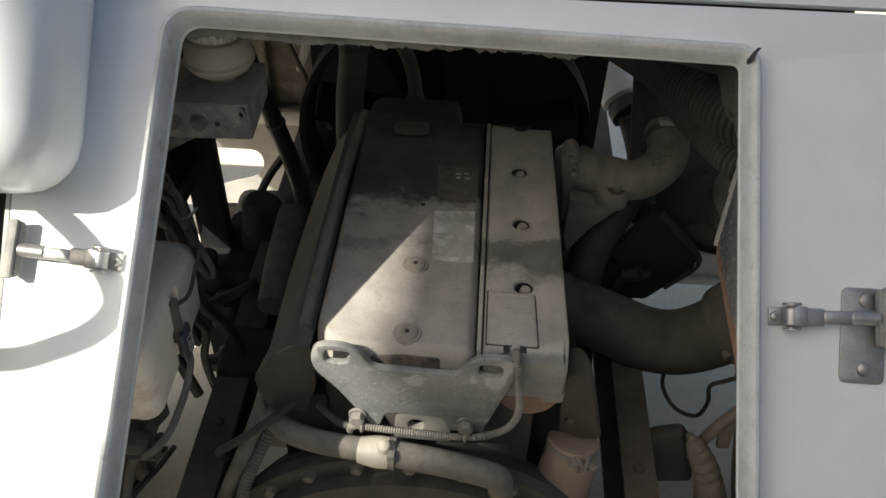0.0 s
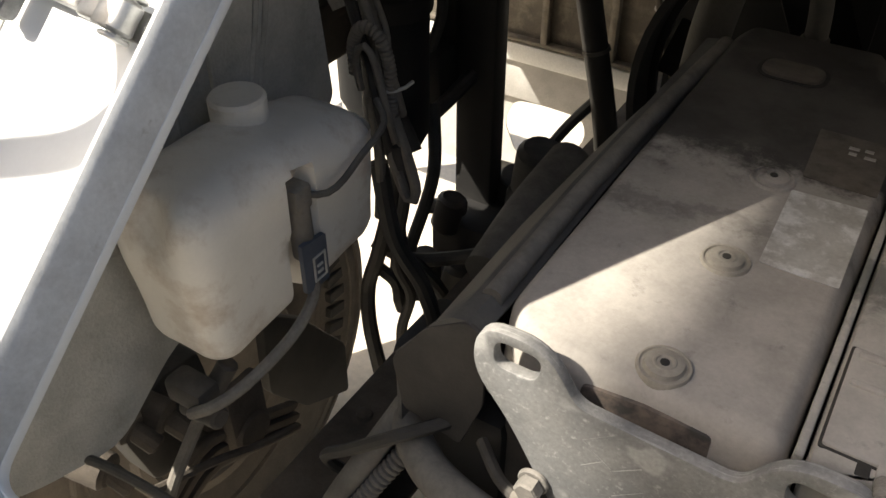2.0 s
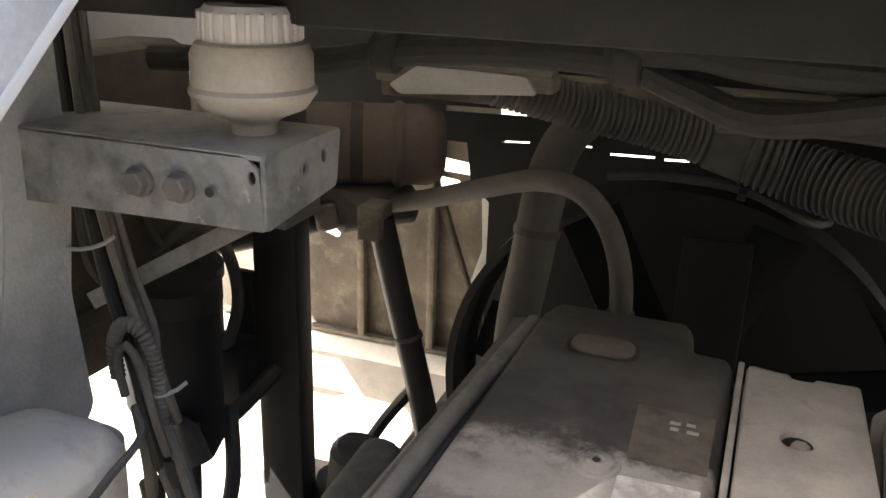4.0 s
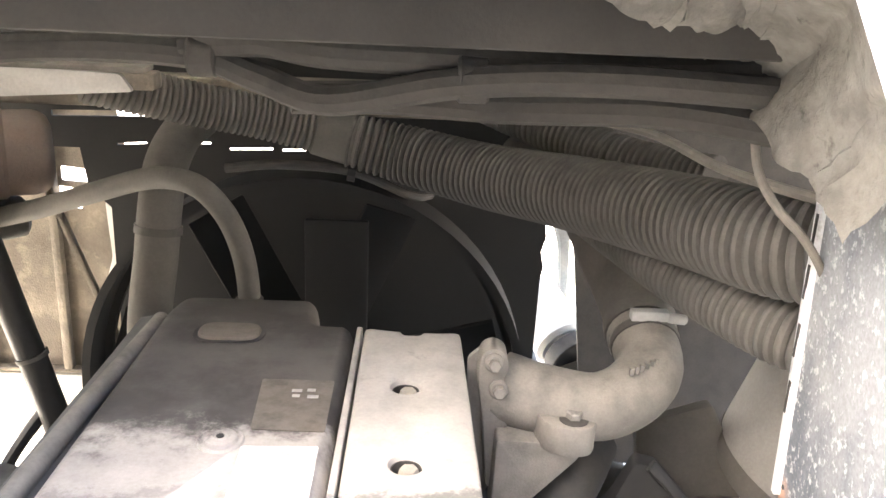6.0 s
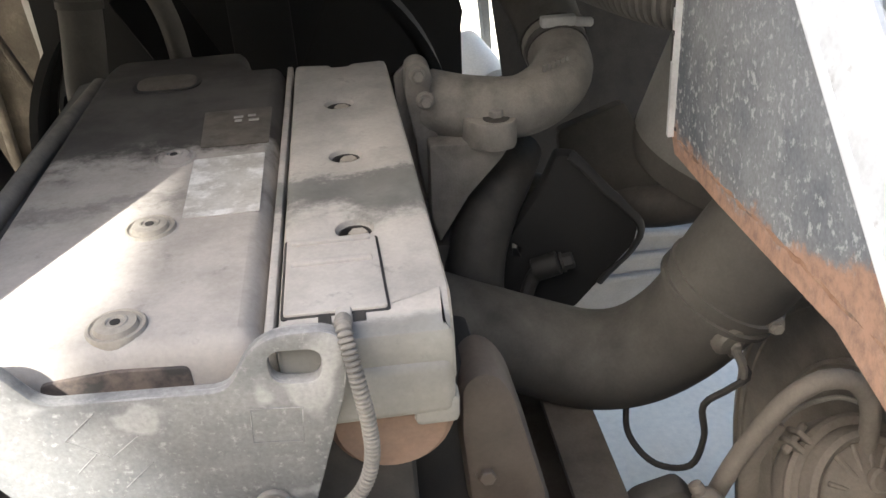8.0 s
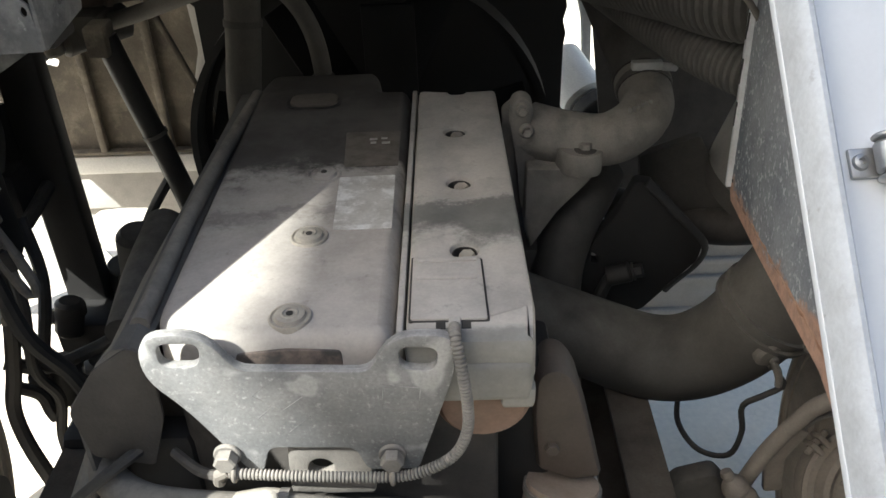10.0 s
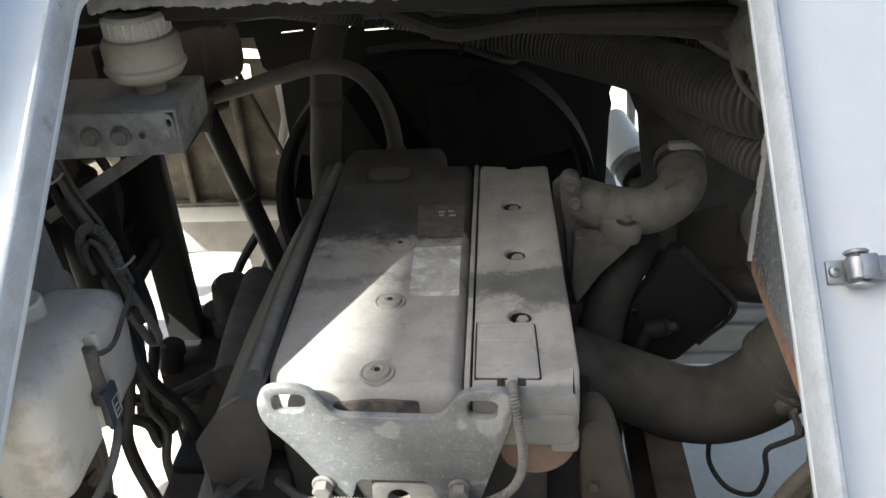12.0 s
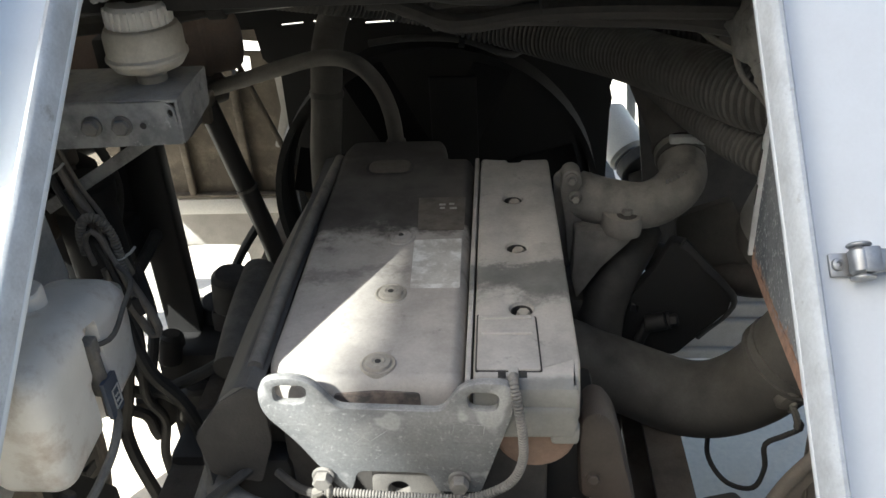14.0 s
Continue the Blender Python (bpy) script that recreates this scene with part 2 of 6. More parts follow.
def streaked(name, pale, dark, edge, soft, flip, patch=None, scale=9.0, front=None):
    """Dust that gives way to a darker tone past a ragged line across y; patch: a darker band from y0 to y1; front:
    darker short of that y.
    """
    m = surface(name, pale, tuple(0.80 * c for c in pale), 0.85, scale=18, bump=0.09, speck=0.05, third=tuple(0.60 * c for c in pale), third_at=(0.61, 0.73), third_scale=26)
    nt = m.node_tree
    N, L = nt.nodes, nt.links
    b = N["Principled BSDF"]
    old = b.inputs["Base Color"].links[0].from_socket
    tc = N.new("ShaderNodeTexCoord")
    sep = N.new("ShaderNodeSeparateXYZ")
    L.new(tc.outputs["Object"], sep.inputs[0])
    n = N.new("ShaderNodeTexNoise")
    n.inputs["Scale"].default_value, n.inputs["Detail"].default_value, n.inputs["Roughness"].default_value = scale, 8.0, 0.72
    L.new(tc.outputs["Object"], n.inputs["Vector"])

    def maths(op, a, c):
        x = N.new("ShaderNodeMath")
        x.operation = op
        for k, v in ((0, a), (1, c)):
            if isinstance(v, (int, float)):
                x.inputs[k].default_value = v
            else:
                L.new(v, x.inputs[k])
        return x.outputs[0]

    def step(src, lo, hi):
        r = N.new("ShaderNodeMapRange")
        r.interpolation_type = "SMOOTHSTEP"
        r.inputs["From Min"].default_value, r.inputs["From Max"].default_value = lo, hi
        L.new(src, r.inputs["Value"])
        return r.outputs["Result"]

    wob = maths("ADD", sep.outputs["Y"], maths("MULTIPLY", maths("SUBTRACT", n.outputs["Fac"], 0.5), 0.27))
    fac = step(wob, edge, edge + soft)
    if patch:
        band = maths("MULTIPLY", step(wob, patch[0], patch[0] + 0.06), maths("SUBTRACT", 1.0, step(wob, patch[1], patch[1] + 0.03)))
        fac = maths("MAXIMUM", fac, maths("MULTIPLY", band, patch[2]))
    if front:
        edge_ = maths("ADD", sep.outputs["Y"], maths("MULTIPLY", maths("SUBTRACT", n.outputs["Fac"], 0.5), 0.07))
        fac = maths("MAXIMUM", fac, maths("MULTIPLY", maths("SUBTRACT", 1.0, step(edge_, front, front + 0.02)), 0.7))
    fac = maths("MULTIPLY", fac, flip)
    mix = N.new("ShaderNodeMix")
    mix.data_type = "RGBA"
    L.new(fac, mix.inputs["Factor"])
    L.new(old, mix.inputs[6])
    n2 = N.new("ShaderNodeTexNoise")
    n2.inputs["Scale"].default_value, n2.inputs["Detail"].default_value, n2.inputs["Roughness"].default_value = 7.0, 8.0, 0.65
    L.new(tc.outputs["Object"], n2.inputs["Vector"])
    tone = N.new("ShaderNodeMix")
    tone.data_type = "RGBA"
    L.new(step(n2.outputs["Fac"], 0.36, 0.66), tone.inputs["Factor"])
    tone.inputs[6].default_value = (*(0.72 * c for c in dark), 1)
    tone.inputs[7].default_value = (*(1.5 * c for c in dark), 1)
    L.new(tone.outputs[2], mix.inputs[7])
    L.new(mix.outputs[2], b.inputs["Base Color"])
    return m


def rusted(m):
    """Rust that creeps up from a sheet's sloping lower edge, wider towards its low end (sheet origin at 1.35, 1.05)."""
    nt = m.node_tree
    N, L = nt.nodes, nt.links
    b = N["Principled BSDF"]
    old = b.inputs["Base Color"].links[0].from_socket
    tc = N.new("ShaderNodeTexCoord")
    sep = N.new("ShaderNodeSeparateXYZ")
    L.new(tc.outputs["Object"], sep.inputs[0])

    def noise_at(scale, detail):
        n = N.new("ShaderNodeTexNoise")
        n.inputs["Scale"].default_value, n.inputs["Detail"].default_value, n.inputs["Roughness"].default_value = scale, detail, 0.75
        L.new(tc.outputs["Object"], n.inputs["Vector"])
        return n.outputs["Fac"]

    def maths(op, a, c):
        x = N.new("ShaderNodeMath")
        x.operation = op
        for k, v in ((0, a), (1, c)):
            if isinstance(v, (int, float)):
                x.inputs[k].default_value = v
            else:
                L.new(v, x.inputs[k])
        return x.outputs[0]

    u = maths("SUBTRACT", sep.outputs["Y"], 0.205)
    height = maths("ADD", maths("SUBTRACT", sep.outputs["Z"], 0.043), maths("MULTIPLY", u, 0.125))
    wide = maths("MULTIPLY", maths("MAXIMUM", maths("SUBTRACT", -0.33, u), 0.0), 0.34)
    corner = maths("MULTIPLY", maths("MAXIMUM", maths("ADD", u, 0.035), 0.0), 0.45)
    reach = maths("ADD", maths("ADD", wide, corner), 0.004)
    reach = maths("ADD", reach, maths("MULTIPLY", maths("SUBTRACT", noise_at(22.0, 9.0), 0.5), 0.085))
    r = N.new("ShaderNodeMapRange")
    r.interpolation_type = "SMOOTHSTEP"
    r.inputs["From Min"].default_value, r.inputs["From Max"].default_value = -0.004, 0.010
    L.new(maths("SUBTRACT", reach, height), r.inputs["Value"])
    tone = N.new("ShaderNodeMix")
    tone.data_type = "RGBA"
    tone.inputs[6].default_value, tone.inputs[7].default_value = (0.46, 0.27, 0.18, 1), (0.25, 0.15, 0.11, 1)
    r2 = N.new("ShaderNodeMapRange")
    r2.inputs["From Min"].default_value, r2.inputs["From Max"].default_value = 0.42, 0.66
    L.new(noise_at(60.0, 6.0), r2.inputs["Value"])
    L.new(r2.outputs["Result"], tone.inputs["Factor"])
    mix = N.new("ShaderNodeMix")
    mix.data_type = "RGBA"
    L.new(maths("MULTIPLY", r.outputs["Result"], 0.9), mix.inputs["Factor"])
    L.new(old, mix.inputs[6]), L.new(tone.outputs[2], mix.inputs[7])
    L.new(mix.outputs[2], b.inputs["Base Color"])
    return m


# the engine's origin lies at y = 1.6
# rear tone is also deepened for the shade at the bay's back
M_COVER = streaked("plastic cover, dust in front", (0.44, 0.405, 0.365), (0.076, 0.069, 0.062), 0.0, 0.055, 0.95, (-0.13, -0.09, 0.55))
# front: the strip's front face is coloured darker than its top
M_STRIP = streaked("plastic strip, dusted", (0.495, 0.465, 0.425), (0.105, 0.110, 0.102), 0.9, 0.1, 0.9, (-0.185, -0.075, 0.85), front=-0.374)

# ---- builders ----
ROOT = {}


def mesh_of(name, bm, material, smooth=True, angle=35):
    bmesh.ops.recalc_face_normals(bm, faces=bm.faces)
    if smooth:
        lim = radians(angle)
        for f in bm.faces:
            f.smooth = True
        for e in bm.edges:
            if len(e.link_faces) == 2 and e.calc_face_angle(0) > lim:
                e.smooth = False
    me = bpy.data.meshes.new(name)
    bm.to_mesh(me)
    bm.free()
    for m in material if isinstance(material, (list, tuple)) else (material,):
        me.materials.append(m)
    return me


def thing(name, base, label, category, group=""):
    ob = new(name)
    ob.empty_display_size = 0.05
    ob.location = base
    ROOT[ob.name] = Vector(base)
    return tagged(ob, label, category, group)


def part(name, bm, material, parent, label="", smooth=True):
    base = ROOT[parent.name]
    bm.transform(Matrix.Translation(-base))
    ob = new(name, mesh_of(name, bm, material, smooth))
    ob.parent = parent
    ROOT[ob.name] = base
    return tagged(ob, label)


def solo(name, bm, material, label, category, group="", kind="", smooth=True):
    """A thing of one mesh, with its origin at its base."""
    co = [v.co for v in bm.verts]
    base = Vector((sum(c.x for c in co) / len(co), sum(c.y for c in co) / len(co), min(c.z for c in co)))
    bm.transform(Matrix.Translation(-base))
    ob = new(name, mesh_of(name, bm, material, smooth))
    ob.location = base
    ROOT[ob.name] = base
    return tagged(ob, label, category, group, kind)


def join(*bms):
    out = bmesh.new()
    for b in bms:
        me = bpy.data.meshes.new("tmp")
        b.to_mesh(me)
        b.free()
        out.from_mesh(me)
        bpy.data.meshes.remove(me)
    return out


def box(lo, hi, bevel=0.0, m=None, seg=2):
    bm = bmesh.new()
    bmesh.ops.create_cube(bm, size=1)
    c = [(a + b) / 2 for a, b in zip(lo, hi)]
    s = [abs(b - a) for a, b in zip(lo, hi)]
    bm.transform(Matrix.Translation(c) @ Matrix.Diagonal((*s, 1)))
    if bevel:
        bmesh.ops.bevel(bm, geom=bm.edges[:], offset=bevel, segments=seg, affect="EDGES", profile=0.5)
    if m:
        bm.transform(m)
    return bm


def plate(outline, thick, m=None, holes=(), bevel=0.0):
    """A sheet in the x-y plane, extruded down by thick, with holes right through it."""
    bm = bmesh.new()
    edges = []
    for loop in (outline, *holes):
        vs = [bm.verts.new((x, y, 0)) for x, y in loop]
        edges += [bm.edges.new((vs[i], vs[(i + 1) % len(vs)])) for i in range(len(vs))]
    bmesh.ops.triangle_fill(bm, use_beauty=True, use_dissolve=False, edges=edges)
    faces = bm.faces[:]
    for f in faces:
        if f.normal.z < 0:
            f.normal_flip()
    r = bmesh.ops.extrude_face_region(bm, geom=faces)
    for v in r["geom"]:
        if isinstance(v, bmesh.types.BMVert):
            v.co.z -= thick
    bmesh.ops.recalc_face_normals(bm, faces=bm.faces)
    if bevel:
        rim = [e for e in bm.edges if len(e.link_faces) == 2 and e.calc_face_angle(0) > 1.2 and abs(e.verts[0].co.z - e.verts[1].co.z) < 1e-6]
        bmesh.ops.bevel(bm, geom=rim, offset=bevel, segments=2, affect="EDGES", profile=0.5)
    if m:
        bm.transform(m)
    return bm


def lid_of(outline, rings, m=None):
    """A moulded lid: an outline (counter-clockwise) drawn in by steps; rings: (inset, z)."""
    bm = bmesh.new()
    n = len(outline)
    P = [Vector(p) for p in outline]
    way = []
    for i in range(n):
        a, c = (P[i] - P[i - 1]).normalized(), (P[(i + 1) % n] - P[i]).normalized()
        na, nc = Vector((-a.y, a.x)), Vector((-c.y, c.x))
        h = (na + nc).normalized()
        way.append(h / max(0.5, h.dot(na)))
    loops = [[bm.verts.new((P[i].x + way[i].x * d, P[i].y + way[i].y * d, z)) for i in range(n)] for d, z in rings]
    for a, c in zip(loops, loops[1:]):
        for i in range(n):
            bm.faces.new((a[i], a[(i + 1) % n], c[(i + 1) % n], c[i]))
    bm.faces.new(loops[-1])
    bm.faces.new(loops[0][::-1])
    if m:
        bm.transform(m)
    return bm


def rounded(pts, r, n=5):
    """A polygon with its corners rounded (r: one radius, or one a corner)."""
    out = []
    k = len(pts)
    for i, p in enumerate(pts):
        ri = r[i] if isinstance(r, (list, tuple)) else r
        p, a, b = Vector(p), Vector(pts[i - 1]), Vector(pts[(i + 1) % k])
        u, w = (a - p), (b - p)
        ri = min(ri, 0.49 * u.length, 0.49 * w.length)
        if ri <= 0:
            out.append(tuple(p))
            continue
        s, e = p + u.normalized() * ri, p + w.normalized() * ri
        for j in range(n + 1):
            t = j / n
            q = s * (1 - t) ** 2 + p * 2 * t * (1 - t) + e * t * t
            out.append((q.x, q.y))
    return out


def spline(pts, step=0.012):
    """Points at even steps on a smooth curve through pts."""
    P = [Vector(p) for p in pts]
    P = [2 * P[0] - P[1]] + P + [2 * P[-1] - P[-2]]
    raw = []
    for i in range(1, len(P) - 2):
        a, b, c, d = P[i - 1:i + 3]
        for j in range(24):
            t = j / 24
            raw.append(0.5 * (2 * b + (c - a) * t + (2 * a - 5 * b + 4 * c - d) * t * t + (3 * b - a - 3 * c + d) * t ** 3))
    raw.append(P[-2])
    length = [0.0]
    for a, b in zip(raw, raw[1:]):
        length.append(length[-1] + (b - a).length)
    n = max(2, int(length[-1] / step))
    out, k = [], 0
    for i in range(n + 1):
        s = length[-1] * i / n
        while k < len(raw) - 2 and length[k + 1] < s:
            k += 1
        f = (s - length[k]) / max(1e-9, length[k + 1] - length[k])
        out.append(raw[k].lerp(raw[k + 1], f))
    return out


def tube(pts, radius, segs=14, step=0.012, pitch=0.0, depth=0.0, closed=False, flat=1.0, cap=True):
    """A pipe along a smooth curve; radius: a number or one a given point; pitch, depth: corrugations."""
    if pitch:
        step = pitch / 4
    C = spline(pts, step)
    n = len(C)
    bm = bmesh.new()
    rings = []
    normal = None
    for i, c in enumerate(C):
        t = (C[min(i + 1, n - 1)] - C[max(i - 1, 0)]).normalized()
        if normal is None:
            normal = t.orthogonal().normalized()
        normal = (normal - t * normal.dot(t)).normalized()
        side = t.cross(normal)
        if isinstance(radius, (list, tuple)):
            f = i / (n - 1) * (len(radius) - 1)
            k = min(int(f), len(radius) - 2)
            r = radius[k] + (radius[k + 1] - radius[k]) * (f - k)
        else:
            r = radius
        if pitch:
            r += depth * (1, 0.6, -1.2, 0.6)[i % 4]
        rings.append([bm.verts.new(c + (normal * math.cos(a) + side * math.sin(a) * flat) * r) for a in (2 * math.pi * j / segs for j in range(segs))])
    for a, b in zip(rings, rings[1:]):
        for j in range(segs):
            bm.faces.new((a[j], a[(j + 1) % segs], b[(j + 1) % segs], b[j]))
    if cap:
        bm.faces.new(rings[0][::-1])
        bm.faces.new(rings[-1])
    return bm


def lathe(profile, m=None, segs=28):
    """A body turned round its z axis; profile: (radius, z) from one end to the other; a profile that stays off the axis is a ring."""
    bm = bmesh.new()
    rings = []
    for r, z in profile:
        if r <= 1e-6:
            rings.append([bm.verts.new((0, 0, z))])
        else:
            rings.append([bm.verts.new((r * math.cos(2 * math.pi * j / segs), r * math.sin(2 * math.pi * j / segs), z)) for j in range(segs)])
    for a, b in zip(rings, rings[1:]):
        for j in range(segs):
            k = (j + 1) % segs
            if len(a) == 1:
                q = [a[0], b[k], b[j]]
            elif len(b) == 1:
                q = [a[j], a[k], b[0]]
            else:
                q = [a[j], a[k], b[k], b[j]]
            bm.faces.new(q)
    first, last = rings[0], rings[-1]
    if len(first) > 2 and len(last) > 2:
        for j in range(segs):
            k = (j + 1) % segs
            bm.faces.new((last[j], last[k], first[k], first[j]))
    if m:
        bm.transform(m)
    return bm


def along(a, b):
    """A pose whose z axis runs from a to b."""
    a, b = Vector(a), Vector(b)
    return Matrix.Translation(a) @ (b - a).to_track_quat("Z", "Y").to_matrix().to_4x4()


def cyl(a, b, r, r2=None, segs=24, bevel=0.003):
    h = (Vector(b) - Vector(a)).length
    r2 = r if r2 is None else r2
    e = min(bevel, h / 3)
    return lathe([(0, 0), (r - e, 0), (r, e), (r2, h - e), (r2 - e, h), (0, h)], along(a, b), segs)


def hexbolt(at, way, r=0.012, h=0.010, washer=True):
    """A hexagon head with its washer, proud of a face at at, facing way."""
    m = along(at, Vector(at) + Vector(way))
    head = lathe([(0, 0), (r, 0), (r, h * 0.85), (r * 0.85, h), (0, h)], m @ Matrix.Translation((0, 0, 0.002)), 6)
    return join(head, lathe([(0, -0.002), (r * 1.25, -0.002), (r * 1.25, 0.002), (0, 0.002)], m, 18)) if washer else head


def roughen(bm, amount, scale=8.0, seed=0.0):
    for v in bm.verts:
        v.co += noise.noise_vector(v.co * scale + Vector((seed, seed, seed))) * amount
    return bm


# ---- ground and bodywork ----
ground = solo("ground", plate([(-60, -60), (60, -60), (60, 60), (-60, 60)], 0.2), M_GROUND, "pale sunlit ground under the vehicle, tinted warm against blue skylight", "ground", kind="structure")

HOOD = Matrix(((1, 0, 0, 0), (0, 0.714, -0.70, 0.883), (0, 0.70, 0.714, 1.156), (0, 0, 0, 1)))
OPEN = [(-0.407, -0.032), (0.446, -0.036), (0.424, 0.647), (-0.365, 0.665)]
hood_hole = rounded(OPEN, [0.022, 0.03, 0.012, 0.03], 6)
hood = thing("hood", (0.1, 0.6, 0.6), "white painted sloping front panel with a large open hatch", "vehicle body")
hood["kind"] = "structure"
part("panel", plate([(-0.592, -0.62), (0.98, -0.62), (0.98, 0.728), (-0.592, 0.728)], 0.010, HOOD, [hood_hole], 0.0015), M_PAINT, hood)


def rim(loop, profile, m):
    """A raised coaming that follows a closed outline; profile: (outwards, height) round its section."""
    n, k_ = len(loop), len(profile)
    bm = bmesh.new()
    rings = []
    for i in range(n):
        a, b, c = (Vector((*loop[(i + k) % n], 0)) for k in (-1, 0, 1))
        t = (c - a).normalized()
        out = Vector((t.y, -t.x, 0))
        rings.append([bm.verts.new(b + out * d + Vector((0, 0, h))) for d, h in profile])
    for i in range(n):
        a, b = rings[i], rings[(i + 1) % n]
        for j in range(k_):
            bm.faces.new((a[j], a[(j + 1) % k_], b[(j + 1) % k_], b[j]))
    bm.transform(m)
    return bm


COAMING = [(0.0005, -0.006), (0.002, 0.012), (0.005, 0.028), (0.008, 0.035), (0.012, 0.0385), (0.016, 0.038), (0.0195, 0.033), (0.0225, 0.018), (0.0245, 0.006), (0.029, 0.0012), (0.029, -0.006)]
part("rim", roughen(rim(hood_hole, COAMING, HOOD), 0.0012, 12), M_RIM, hood, "worn raised rim round the hatch opening")

# cowl above the joint, roofs the bay; widened unseen to keep skylight out
cowl = solo("cowl", join(
    plate([(-1.32, 0), (1.16, 0), (1.16, 0.62), (-1.32, 0.62)], 0.012, Matrix.Translation((0, 1.407, 1.672)) @ pose(0, 0, 0, 35, 0, 0), (), 0.002),
    box((-1.32, 1.9, 2.02), (1.16, 3.0, 2.035))), M_PAINT, "white painted cowl panel above the hatch joint", "vehicle body", kind="structure")

# torn lining that hangs under the upper edge and in the right corner
def torn(a, b, drop, seed, thick=0.012, n=220):
    pts_top, pts_low = [], []
    for i in range(n + 1):
        t = i / n
        x = a + (b - a) * t
        f = 0.5 + 0.5 * noise.noise(Vector((x * 9, seed, 0))) + 0.38 * noise.noise(Vector((x * 34, seed, 3))) + 0.32 * noise.noise(Vector((x * 95, seed, 7))) + 0.18 * noise.noise(Vector((x * 230, seed, 9)))
        pts_top.append((x, 0.0))
        pts_low.append((x, -drop * (0.45 + 0.75 * f)))
    return plate(pts_top + pts_low[::-1], thick)


tl = torn(-0.37, 0.43, 0.022, 2.0)
tl.transform(HOOD @ Matrix.Translation((0, 0.672, -0.022)) @ pose(0, 0, 0, 35, 0, 0))
lining = thing("torn_lining", (0.02, 1.35, 1.5), "ragged torn glass fibre edge under the white panel", "lining")
part("edge", roughen(tl, 0.003, 40), M_TORN, lining)
bm = bmesh.new()
near = spline([HOOD @ Vector(p) for p in ((0.20, 0.675, -0.015), (0.33, 0.672, -0.015), (0.425, 0.655, -0.015), (0.44, 0.60, -0.015), (0.444, 0.53, -0.014))], 0.008)
far = spline([(0.22, 1.43, 1.60), (0.36, 1.52, 1.552), (0.455, 1.625, 1.490), (0.459, 1.536, 1.470), (0.476, 1.475, 1.447), (0.492, 1.42, 1.41)], 0.006)
n_, rows_ = 60, []
for i in range(n_ + 1):
    a, b = near[i * (len(near) - 1) // n_], far[i * (len(far) - 1) // n_]
    b = b + noise.noise_vector(b * 30) * 0.010 + noise.noise_vector(b * 90) * 0.005
    row = []
    for k in range(15):
        f = k / 14
        p = a.lerp(b, f) + Vector((0.020, 0.010, 0.012)) * math.sin(math.pi * f)
        row.append(bm.verts.new(p + (noise.noise_vector(p * 22) * 0.008 + noise.noise_vector(p * 70) * 0.0035) * min(1, 3 * f)))
    rows_.append(row)
for a, b in zip(rows_, rows_[1:]):
    for k in range(14):
        bm.faces.new((a[k], a[k + 1], b[k + 1], b[k]))
bmesh.ops.solidify(bm, geom=bm.faces[:], thickness=0.009)
tr = bm
part("corner_flap", tr, M_TORN, lining)

crack = [(0.425, 0.646), (0.429, 0.653), (0.436, 0.660), (0.440, 0.659), (0.434, 0.651), (0.431, 0.642), (0.4275, 0.640)]
part("crack", plate(crack, 0.03, HOOD @ Matrix.Translation((0, 0, 0.0405))), M_BLACK, hood, "dark crack in the corner of the rim")

# mirror stay out of view beside the hatch, placed to cast the curved shadow
stay = thing("mirror_stay", (-0.9, 0.9, 1.5), "white tubular mirror stay standing off the wing", "mirror stay")
part("tube", tube([HOOD @ Vector(p) for p in ((-1.15, 0.44, 0.12), (-1.12, 0.32, 0.32), (-1.0, 0.25, 0.44), (-0.86, 0.25, 0.45), (-0.79, 0.27, 0.45), (-0.73, 0.30, 0.45), (-0.70, 0.345, 0.44), (-0.705, 0.41, 0.36), (-0.72, 0.48, 0.17))], 0.017, 14, 0.02), M_PAINT, stay)
part("foot", cyl(HOOD @ Vector((-0.72, 0.48, 0.185)), HOOD @ Vector((-0.72, 0.48, 0.20)), 0.035, None, 18), M_PAINT, stay)

# rounded wing bulge beside the hatch
bulge = box((-1.25, 0.405, -0.03), (-0.480, 1.3, 0.19), 0.08, HOOD, 5)
wing = thing("wing", (-0.9, 1.4, 1.1), "white rounded wing bulge beside the hatch panel", "vehicle body")
wing["kind"] = "structure"
part("bulge", bulge, M_PAINT, wing)
# solid dark box stands in for the shaded recess under the bulge
part("dark_wing_fill", box((-1.25, 0.95, 0.98), (-0.66, 1.40, 1.40), 0.02), M_DARK, wing)

# unseen, added for shade: wall against low sky, tall board on two posts behind
canopy = thing("shade_blocker", (-4.3, -5.5, 0.0), "unseen stepped board on tall posts, added to shade the bay", "canopy")
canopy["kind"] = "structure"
# board outline stepped to shape the shadow edge on cover and bracket
part("shade_sheet", plate([(-3.2, -5.6), (-3.2, -2.3), (-5.195, -2.3), (-5.195, -3.52), (-5.240, -3.62), (-5.245, -3.90), (-5.52, -3.90), (-5.52, -5.6)], 0.15, Matrix.Translation((0, 0, 8.15)), [], 0.02), M_PAINT, canopy)
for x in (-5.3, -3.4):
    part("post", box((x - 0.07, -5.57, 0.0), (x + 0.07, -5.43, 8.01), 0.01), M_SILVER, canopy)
solo("low_sky_wall", box((-16, -5.3, 0), (16, -5.0, 6.0), 0.01), M_ARCH, "unseen dull brown wall, added to block low sky light", "wall", kind="structure")

